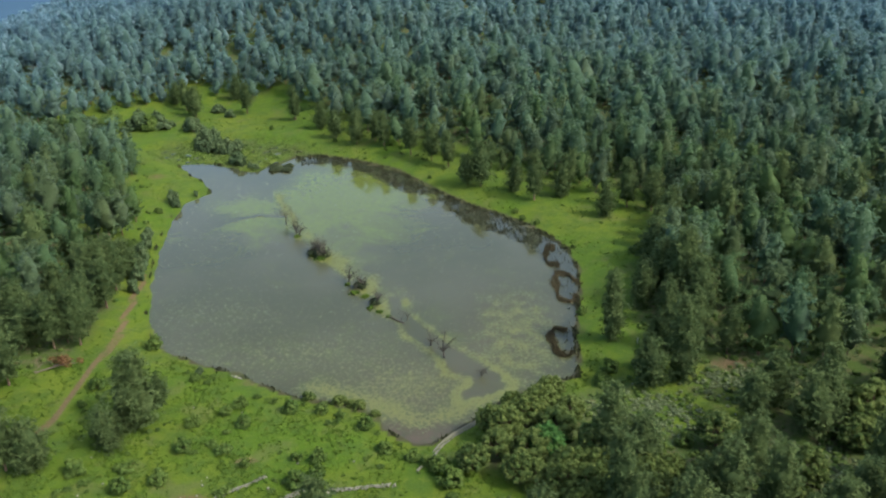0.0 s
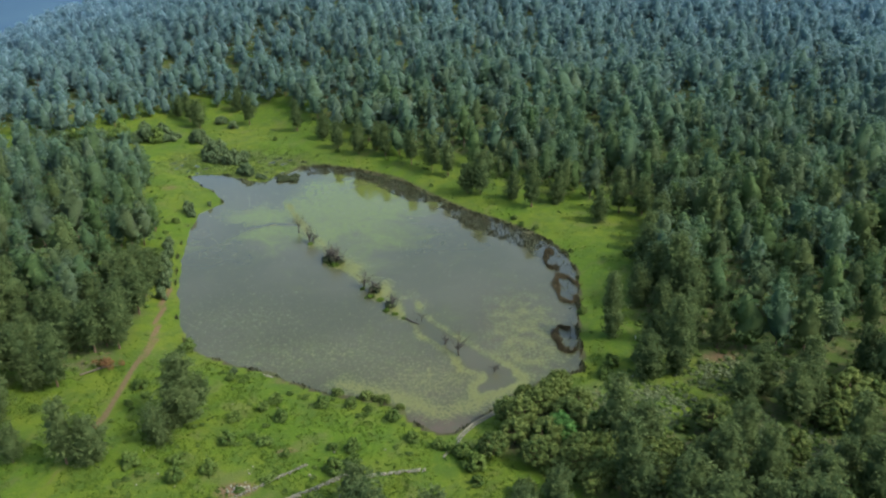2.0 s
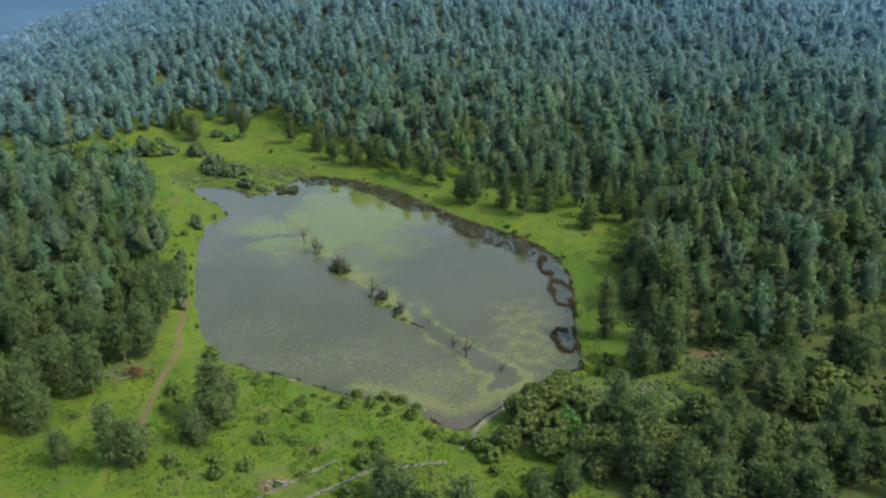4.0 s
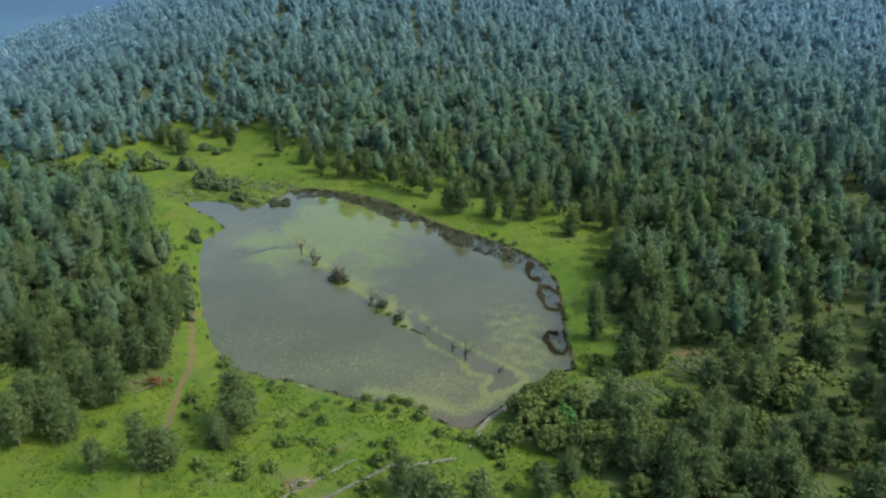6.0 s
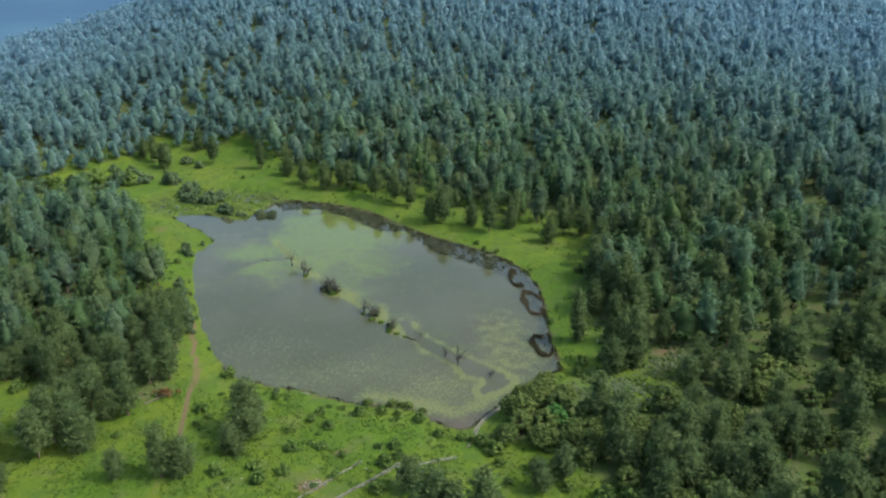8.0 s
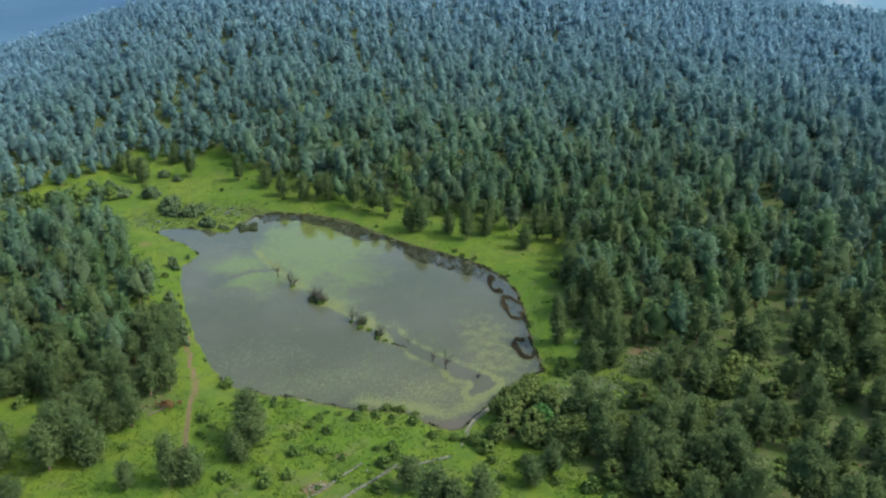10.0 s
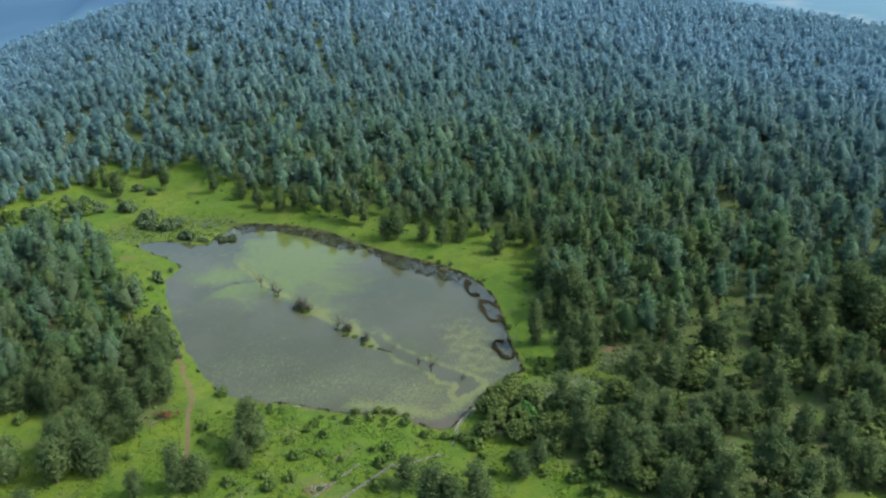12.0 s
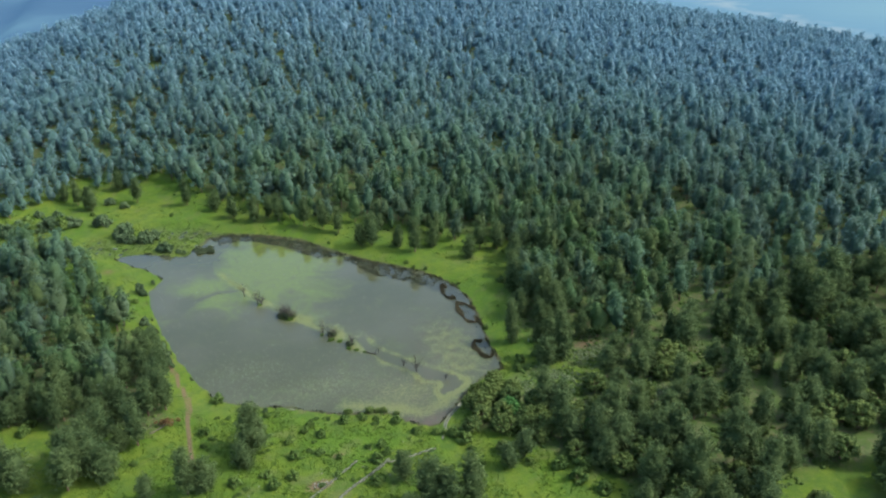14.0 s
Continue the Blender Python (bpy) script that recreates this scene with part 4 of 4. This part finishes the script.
xs, ys, r = scatter(1500, (14, 44, 84, 128), lambda x, y, r: (signed(MEADOW, x, y) > -1) & (waves(x, y, 12, 14) > r.uniform(-0.5, 0.8, x.shape)), 75)
cover("low_bushes", "green weeds and low bushes between the trees", "undergrowth", xs, ys, r, 0.6, 0.6, 10, 0.26, SHRUB)
xs, ys, r = scatter(11000, (-160, 60, 220, 320), lambda x, y, r: (signed(MEADOW, x, y) > 0) & (signed(SHORE, x, y) > 4) & (waves(x, y, 22, 4) > r.uniform(-0.7, 0.9, x.shape)), 74)
cover("undergrowth", "low green undergrowth below the pines", "undergrowth", xs, ys, r, 0.7, 0.7, 7, 0.34, SHRUB)


# ---- reeds ----
def blades(xs, ys, zs, r, tall, wide):
    n_ = len(xs)
    a = r.uniform(0, 2 * np.pi, n_)
    h = tall * r.uniform(0.5, 1.2, n_)
    base = np.stack([xs, ys, zs], 1)
    off = np.stack([np.cos(a), np.sin(a), np.zeros(n_)], 1) * wide
    tip = base + np.stack([r.normal(0, 0.25, n_) * h, r.normal(0, 0.25, n_) * h, h], 1)
    v = np.stack([base - off, base + off, tip], 1).reshape(-1, 3)
    return v, np.arange(n_ * 3).reshape(-1, 3)


BELT = np.concatenate([REED_EDGE, SHORE[(SHORE[:, 0] > -53) & (SHORE[:, 1] > 200) | (SHORE[:, 0] > 25.5)][::-1]])


def reed_belt(x, y, r):
    d = signed(SHORE, x, y)
    lump = waves(x, y, 6.5, 6) + 0.5 * waves(x, y, 2.6, 7)
    belt = (signed(BELT, x, y) < 0.4) & (lump > np.where(y > 184, 0.5, 1.6) - 0.5 * np.exp(-(d / 0.9) ** 2))
    rim = np.abs(d) < np.where(x > 20, 0.35, 0.0) + 0.5 * waves(x, y, 8, 16)
    belt |= (signed(BELT, x, y) < -0.3) & (r.uniform(size=x.shape) < np.where(y > 184, 0.24, 0.05))
    return (belt | rim) & (r.uniform(size=x.shape) < np.where(belt, 0.75, 0.6))


xs, ys, r = scatter(330000, (-95, 100, 36, 272), reed_belt, 81)
v, f = blades(xs, ys, np.maximum(height(xs, ys), -0.15), r, 0.75, 0.17)
tagged(new("shore_reeds", mesh_np("shore_reeds", v, f, [REED], attrs={"tint": np.repeat(r.uniform(size=len(xs)), 3)})), "brown reeds and sedge along the pond's shore", "reeds", kind="stuff")
xs, ys, r = scatter(34000, (-110, 240, -40, 288), lambda x, y, r: (signed(MARSH, x, y) < r.uniform(-6, 3, x.shape)) & (waves(x, y, 7, 18) + 0.6 * waves(x, y, 3, 19) > r.uniform(-0.8, 1.4, x.shape)), 82)
v, f = blades(xs, ys, height(xs, ys), r, 0.34, 0.2)
tagged(new("marsh_sedge", mesh_np("marsh_sedge", v, f, [SEDGE], attrs={"tint": np.repeat(r.uniform(size=len(xs)), 3)})), "olive-brown sedge in the marshy inlet", "sedge", kind="stuff")


LITTER = Mat("drowned_reed_litter", 0.9, 0.15)
LITTER = LITTER.color(LITTER.mix(LITTER.island(), (0.018, 0.020, 0.012), (0.042, 0.041, 0.023)))


def patches(name, label, category, material, xs, ys, r, wide, high):
    """Flat ragged mats floating on the water, in one mesh."""
    ang = np.sort(r.uniform(0, 2 * np.pi, (len(xs), 7)), axis=1)
    rad = r.uniform(0.35, 1.0, (len(xs), 7)) * r.lognormal(wide, 0.4, (len(xs), 1))
    ring = np.stack([xs[:, None] + np.cos(ang) * rad * 1.5, ys[:, None] + np.sin(ang) * rad, np.full(ang.shape, high * 0.6)], 2)
    v = np.concatenate([np.stack([xs, ys, np.full(len(xs), high)], 1)[:, None], ring], 1).reshape(-1, 3)
    k = np.arange(7)
    fan = np.stack([np.zeros(7, int), 1 + k, 1 + (k + 1) % 7], 1)
    f = (fan[None] + np.arange(len(xs))[:, None, None] * 8).reshape(-1, 3)
    return tagged(new(name, mesh_np(name, v, f, [material])), label, category, kind="stuff")


xs, ys, r = scatter(110000, (-54, 118, 36, 270), lambda x, y, r: (signed(BELT, x, y) < -0.2) & (waves(x, y, 6.5, 6) + 0.5 * waves(x, y, 2.6, 7) > np.where(y > 184, 0.15, 1.0) + r.normal(0, 0.12, x.shape)) & (r.uniform(size=x.shape) < 0.5), 83)
patches("reed_litter", "dark mats of drowned reeds along the shore", "reeds", LITTER, xs, ys, r, -1.2, 0.03)


def reed_ring(x, y, rx_, ry_, turn, gap, seed):
    """A ring of dead reeds round open water."""
    r_ = np.random.default_rng(seed)
    n_ = 2100
    a = r_.uniform(gap, 2 * np.pi - gap, n_) + turn
    k = 1 + r_.normal(0, 1, n_) * (0.10 + 0.06 * np.sin(2 * a + 1.3 * seed) + 0.04 * np.sin(5 * a)) + 0.10 * np.sin(3 * a + seed) + 0.05 * np.sin(7 * a)
    px_, py_ = x + np.cos(a) * rx_ * k, y + np.sin(a) * ry_ * k
    ob = new("reed_ring", mesh_np("reed_ring", *blades(px_, py_, np.full(n_, -0.12), r_, 0.8, 0.12), [DRYREED]))
    return tagged(ob, "ring of rust-brown dead reeds standing in water", "reeds", "reed rings in the pond")


reed_ring(24.2, 134.4, 2.7, 5.2, 0.0, 1.15, 1)
reed_ring(27.9, 158.4, 2.9, 7.0, -0.3, 0.45, 2)
reed_ring(26.8, 175.2, 2.2, 5.2, 0.0, 1.25, 3)

# floating algae, thicker along the drowned wall and at the lower end
def on_algae(x, y, r):
    wd = line_distance(OLD_WALL, x, y)
    right = x > np.interp(y, OLD_WALL[::-1, 1], OLD_WALL[::-1, 0])
    ch = signed(CHANNEL, x, y)
    k = 0.9 * np.exp(-((ch - 0.7) / 0.7) ** 2) + 0.75 * np.exp(-((wd - 3.2) / 2.6) ** 2) * right * smooth(y, 146, 158) * (1 - smooth(y, 178, 190))
    k += 0.6 * np.exp(-((wd - 1.8) / 0.8) ** 2) * right * smooth(y, 162, 168) * (1 - smooth(y, 215, 230)) * 1.4
    k += 0.45 * np.exp(-((x - 15) / 8) ** 4 - ((y - 139) / 20) ** 4) + 0.25 * np.exp(-((x + 6) / 13) ** 2 - ((y - 119) / 7) ** 2)
    k += 0.5 * np.exp(-(line_distance(np.array([(-24, 119), (-9.3, 111.5), (-4.3, 107.6), (0.7, 109.5), (5.9, 113.4), (11, 117.4)]), x, y) / 2.2) ** 2)
    k += 0.2 * np.exp(-((x + 30) / 26) ** 2 - ((y - 129) / 8) ** 2) + 0.03
    k *= np.clip(0.6 + waves(x, y, 5, 12), 0, 1.6) * (ch > 0)
    return (signed(SHORE, x, y) < -1.2) & (k > r.uniform(0, 1, x.shape))


ALGAE = Mat("floating_algae_scum", 0.75, 0.25)
ALGAE = ALGAE.color(ALGAE.mix(ALGAE.island(), (0.052, 0.062, 0.026), (0.094, 0.113, 0.042)))
xs, ys, r = scatter(150000, (-75, 103, 29, 240), on_algae, 91)
patches("algae_mats", "yellow-green algae mats floating on the pond", "algae", ALGAE, xs, ys, r, -2.0, 0.02)


# ---- dead trees standing in the water ----
def branch_tree(r, start, way, length, radius, depth):
    """Tubes of one limb and its twigs."""
    pts, q, d = [np.array(start, float)], np.array(start, float), np.array(way, float)
    for _ in range(3):
        d = d + r.normal(0, 0.22, 3) + np.array([0, 0, 0.05])
        d /= np.linalg.norm(d)
        q = q + d * length / 3
        pts.append(q)
    out = [limb(pts, [radius, radius * 0.75, radius * 0.5, radius * 0.2], 4)]
    if depth:
        for _ in range(3):
            k_ = int(r.integers(1, 4))
            side_ = d + r.normal(0, 0.75, 3)
            out += branch_tree(r, pts[k_], side_ / np.linalg.norm(side_), length * 0.55, radius * 0.5, depth - 1)
    return out


def dead_tree(x, y, tall, limbs, seed, label, name="dead_tree", spread=0.75, thick=0.2):
    r = np.random.default_rng(seed)
    root = tagged(new(name), label, "dead tree", "dead trees in the pond")
    root.empty_display_size = 0.3
    root.location = (x, y, 0)
    lean = r.normal(0, 0.08, 2)
    top = np.array([lean[0] * tall, lean[1] * tall, tall * 0.42])
    part("trunk", mesh_np("dead_trunk", *limb([(0, 0, -1.0), top * 0.5, top], [thick * 1.3, thick, thick * 0.4], 6), [DEADWOOD]), root)
    for _ in range(limbs):
        k_ = r.uniform(0.35, 1.0)
        a = r.uniform(0, 6.28)
        way = np.array([math.cos(a) * spread, math.sin(a) * spread, 0.8])
        part("branch", mesh_np("dead_branch", *join(*branch_tree(r, top * k_, way / np.linalg.norm(way), tall * r.uniform(0.4, 0.72), thick * 0.55, 2)), [DEADWOOD]), root)
    return root


BARE = "bare weathered dead tree standing in the pond"
dead_tree(-39.4, 192.4, 5.0, 10, 301, BARE)
dead_tree(-43.2, 199.2, 5.2, 7, 302, BARE)
dead_tree(-38.0, 190.6, 3.6, 8, 303, BARE)
dead_tree(0.1, 129.1, 5.2, 10, 304, BARE, thick=0.2)
dead_tree(-2.9, 133.8, 3.6, 5, 305, BARE)
dead_tree(-22.0, 162.4, 4.0, 9, 306, BARE)
dead_tree(-19.0, 159.8, 3.8, 10, 307, "dark tangled dead stump in shallow pond water", "dead_stump", 0.9, 0.22)
dead_tree(-15.1, 151.6, 3.6, 10, 308, "dark tangled dead stump in shallow pond water", "dead_stump", 0.9, 0.2)
dead_tree(7.2, 122.1, 2.2, 7, 309, "small dark dead stump in pond water", "dead_stump", 1.0, 0.16)
dead_tree(-7.9, 144.2, 3.2, 4, 310, BARE, thick=0.1)
DARKBUSH = Shrubs("drowned_bush", "dark drowned bush with bare twigs in the pond", "dead trees in the pond", [shrub_mesh(70, 1.7, 2.0, 20, 20, 0.2, DROWNED, "drowned_bush")])
for x, y, s in ((-53.6, 246.4, 1.7), (-51.2, 244.6, 1.3), (-55.6, 248.4, 1.2), (-51.4, 248.6, 1.2), (-55.2, 244.2, 1.0)):
    DARKBUSH.place(x, y, s, 0.55)
DARKBUSH.place(-31.6, 178.4, 1.5, 0.8)
DARKBUSH.place(-33.4, 179.6, 0.9, 0.6)
DARKBUSH.place(-29.8, 177.4, 0.9, 0.6)
DARKBUSH.place(-19.3, 160.4, 1.1, 0.7)
DARKBUSH.place(-15.5, 152.2, 0.95, 0.6)
dead_tree(-29.8, 177.0, 4.4, 15, 311, BARE, spread=1.25)
dead_tree(-33.2, 179.6, 4.2, 10, 312, BARE, spread=1.25)
dead_tree(-31.2, 178.8, 4.6, 15, 313, BARE, spread=1.3)
r = np.random.default_rng(320)
tagged(new("floating_log", mesh_np("floating_log", *join(limb([(-12.6, 146.2, 0.02), (-11.3, 145.4, 0.14), (-9.8, 143.9, 0.12), (-8.4, 142.9, 0.0)], [0.14, 0.26, 0.24, 0.12], 7),
       *branch_tree(r, (-9.3, 143.5, 0.1), (0.3, -0.3, 0.9), 1.6, 0.07, 1), *branch_tree(r, (-11.0, 145.1, 0.1), (-0.3, 0.3, 0.9), 1.0, 0.06, 1)), [DEADWOOD])),
       "dark waterlogged log lying across the pond", "log")
tagged(new("floating_branch", mesh_np("floating_branch", *join(limb([(-52.6, 205.3, 0.03), (-51.4, 205.0, 0.1), (-50.2, 204.2, 0.03)], [0.05, 0.09, 0.04], 5)), [DEADWOOD])),
       "thin dark branch floating on the pond", "branch")


# ---- stone walls and dam ----
def stones(line, r, wide, tall, stone_size):
    """Rough stones heaped along a line."""
    out = []
    for (x0, y0), (x1, y1) in zip(line[:-1], line[1:]):
        n_ = int(math.hypot(x1 - x0, y1 - y0) / stone_size * 5)
        nx_, ny_ = -(y1 - y0) / math.hypot(x1 - x0, y1 - y0), (x1 - x0) / math.hypot(x1 - x0, y1 - y0)
        for _ in range(n_):
            t, o, h = r.uniform(), r.uniform(-1, 1), r.uniform()
            x, y = x0 + (x1 - x0) * t + nx_ * o * wide * (1 - 0.5 * h), y0 + (y1 - y0) * t + ny_ * o * wide * (1 - 0.5 * h)
            sc = stone_size * r.uniform(0.5, 1.1, 3) * np.array([1, 1, 0.75])
            out.append((ICO_V * r.uniform(0.8, 1.15, (12, 1)) * sc * 0.62 + np.array([x, y, spot(x, y) + h * tall]), ICO_F))
    return join(*out)


def stone_wall(line, label, seed, wide=0.42, tall=0.55):
    return tagged(new("stone_wall", mesh_np("stone_wall", *stones(np.array(line), np.random.default_rng(seed), wide, tall, 0.32), [STONE])), label, "wall", "dry stone walls")


stone_wall([(-46, 71), (-39, 77), (-34, 80.6), (-30.7, 82.9), (-26.7, 85.1), (-20.9, 89), (-19.6, 90)], "low tumbled dry stone wall across the meadow", 1, 0.45, 0.5)
stone_wall([(-20, 88.8), (-17.5, 88.7), (-14.2, 89.1), (-10.5, 89.7), (-7, 89.9)], "low tumbled dry stone wall across the meadow", 2, 0.36, 0.45)
stone_wall([(-44, 80.6), (-40, 83.4), (-36.5, 85.9), (-32.5, 88.7), (-27.5, 92.4)], "scattered remains of a dry stone wall", 3, 0.3, 0.3)

DAM = np.array([(-4.6, 93.6), (-2.6, 96.8), (-0.9, 101.0), (1.6, 104.2), (5.4, 107.4), (9.2, 110.6), (13.5, 115.2)])
dam = tagged(new("dam"), "low stone dam with a worn pale crest", "dam")
half, v, f = 0.2, [], []
for i, (x, y) in enumerate(DAM):
    t = DAM[min(i + 1, len(DAM) - 1)] - DAM[max(i - 1, 0)]
    nx_, ny_ = -t[1] / np.hypot(*t), t[0] / np.hypot(*t)
    for o, z in ((half + 0.2, -0.8), (half, 0.38), (0.08, 0.42), (-half, 0.36), (-half - 0.1, -0.6)):
        v.append((x + nx_ * o, y + ny_ * o, z + 0.04 * math.sin(i * 2.1 + o)))
for i in range(len(DAM) - 1):
    for k in range(4):
        a0 = i * 5 + k
        f += [(a0, a0 + 1, a0 + 6), (a0, a0 + 6, a0 + 5)]
part("crest", mesh_np("dam_crest", np.array(v), np.array(f), [CREST]), dam, "pale worn dam crest")
part("stone_facing", mesh_np("dam_stones", *stones(DAM + np.array([0.45, -0.4]), np.random.default_rng(5), 0.15, 0.12, 0.3), [STONE]), dam, "rough stones along the dam")


# ---- loose stones, fallen wood, post ----
def boulder(seed, squash=0.6):
    r_ = np.random.default_rng(seed)
    return mesh_np("field_stone", ICO_V * r_.uniform(0.75, 1.2, (12, 1)) * np.array([1, r_.uniform(0.6, 1), squash]) + np.array([0, 0, 0.2]), ICO_F, [WHITE if seed == 3 else STONE])


BOULDERS = [boulder(k) for k in range(6)]
for k in range(46):
    x, y = (rng.uniform(-58, -12), rng.uniform(80, 116)) if k < 30 else (rng.uniform(28, 60), rng.uniform(98, 124))
    if signed(SHORE, np.array([x]), np.array([y]))[0] < 2:
        continue
    ob = new("field_stone", BOULDERS[k % 6])
    ob.matrix_basis = Matrix.Translation((x, y, spot(x, y))) @ Matrix.Rotation(k * 1.7, 4, "Z") @ Matrix.Scale(rng.uniform(0.14, 0.32), 4)
    tagged(ob, "pale weathered stone lying in the grass", "stone", "loose stones in the meadow")
for k in range(16):
    x, y = rng.normal(-38.2, 1.4), rng.normal(86.8, 0.7)
    ob = new("field_stone", BOULDERS[k % 6])
    ob.matrix_basis = Matrix.Translation((x, y, spot(x, y))) @ Matrix.Rotation(k * 1.7, 4, "Z") @ Matrix.Scale(rng.uniform(0.2, 0.4), 4)
    tagged(ob, "pale stone in a heap on bare soil", "stone", "stone heap by the wall")
for k in range(4):
    x, y = -40.2 + k * 0.6 + rng.normal(0, 0.2), 123.1 - k * 0.3
    ob = new("field_stone", BOULDERS[k % 6])
    ob.matrix_basis = Matrix.Translation((x, y, spot(x, y))) @ Matrix.Rotation(k, 4, "Z") @ Matrix.Scale(rng.uniform(0.25, 0.5), 4)
    tagged(ob, "grey stone on the bare bank by the water", "stone", "stones on the bank")

r = np.random.default_rng(330)
fallen = tagged(new("fallen_pine"), "fallen dead pine with rust-brown needles on the grass", "fallen tree")
fallen.location = (-74, 124.6, spot(-74, 124.6) + 0.15)
part("trunk", mesh_np("fallen_trunk", *limb([(-3.5, -1.6, 0.1), (-1.5, -0.7, 0.35), (1, 0.6, 0.5), (3.5, 1.6, 0.3)], [0.17, 0.15, 0.11, 0.04], 7), [GREYWOOD]), fallen, "bare grey trunk")
for k in range(6):
    q = np.array([-3.5 + k * 1.2, -1.7 + k * 0.6, 0.4])
    part("branch", mesh_np("fallen_branch", *join(*branch_tree(r, q, (r.normal(0, 0.6), r.normal(0, 0.6), 0.7), 1.9, 0.07, 1)), [GREYWOOD]), fallen)
cl = np.stack([r.uniform(-2, 4.5, 16), r.uniform(-1.6, 2.6, 16), r.uniform(0.2, 2.0, 16)], 1)
part("dead_needles", mesh_np("dead_needles", *tufts(r, cl, np.full(16, 0.65), 24, 0.24, None, 0.8), [RUST]), fallen, "rust-brown dead needles")

post = tagged(new("post"), "thin white-painted post standing in the grass", "post")
post.location = (38.0, 131.0, spot(38, 131))
PAINT = Mat("white_post_paint", 0.6, 0.3)
PAINT = PAINT.color(PAINT.mix(PAINT.noise(PAINT.coords(), 8, 3), (0.35, 0.35, 0.32), (0.5, 0.5, 0.47)))
part("shaft", mesh_np("post_shaft", *limb([(0, 0, -0.3), (0, 0, 0.7), (0.02, 0, 1.3)], [0.09, 0.08, 0.07], 8), [PAINT]), post)
part("cap", mesh_np("post_cap", *limb([(0.02, 0, 1.3), (0.02, 0, 1.38)], [0.11, 0.08], 8), [PAINT]), post)

# ---- the hazy valley beyond the hill ----
az = np.radians(np.linspace(-75, 75, 161))
rr = 780 * 1.02 ** np.arange(0, 92)
A, R = np.meshgrid(az, rr)
VX, VY = R * np.sin(A), 250 + R * np.cos(A)
VZ = height(VX, VY) + 6 * smooth(R, 780, 860)
ROAD = np.array([(800, 1300), (775, 1062), (759, 863), (752, 771), (737, 677), (720, 540), (730, 380)])
road_a = 1 - smooth(line_distance(ROAD, VX, VY) + 7 * waves(VX, VY, 40, 23), 10, 30)
fields = np.exp(-((VX - 980) / 150) ** 2 - ((VY - 860) / 130) ** 2) + 0.6 * smooth(VX, 1100, 1300) * smooth(waves(VX, VY, 160, 21), -0.1, 0.5)
ridge_a = smooth(-VX, -350, 0)
pale_a = smooth(VX, 150, 480)
vi = np.arange(VX.size).reshape(VX.shape)
q00, q10, q01, q11 = vi[:-1, :-1].ravel(), vi[:-1, 1:].ravel(), vi[1:, :-1].ravel(), vi[1:, 1:].ravel()
# the valley's haze is painted as blue tones that glow by themselves
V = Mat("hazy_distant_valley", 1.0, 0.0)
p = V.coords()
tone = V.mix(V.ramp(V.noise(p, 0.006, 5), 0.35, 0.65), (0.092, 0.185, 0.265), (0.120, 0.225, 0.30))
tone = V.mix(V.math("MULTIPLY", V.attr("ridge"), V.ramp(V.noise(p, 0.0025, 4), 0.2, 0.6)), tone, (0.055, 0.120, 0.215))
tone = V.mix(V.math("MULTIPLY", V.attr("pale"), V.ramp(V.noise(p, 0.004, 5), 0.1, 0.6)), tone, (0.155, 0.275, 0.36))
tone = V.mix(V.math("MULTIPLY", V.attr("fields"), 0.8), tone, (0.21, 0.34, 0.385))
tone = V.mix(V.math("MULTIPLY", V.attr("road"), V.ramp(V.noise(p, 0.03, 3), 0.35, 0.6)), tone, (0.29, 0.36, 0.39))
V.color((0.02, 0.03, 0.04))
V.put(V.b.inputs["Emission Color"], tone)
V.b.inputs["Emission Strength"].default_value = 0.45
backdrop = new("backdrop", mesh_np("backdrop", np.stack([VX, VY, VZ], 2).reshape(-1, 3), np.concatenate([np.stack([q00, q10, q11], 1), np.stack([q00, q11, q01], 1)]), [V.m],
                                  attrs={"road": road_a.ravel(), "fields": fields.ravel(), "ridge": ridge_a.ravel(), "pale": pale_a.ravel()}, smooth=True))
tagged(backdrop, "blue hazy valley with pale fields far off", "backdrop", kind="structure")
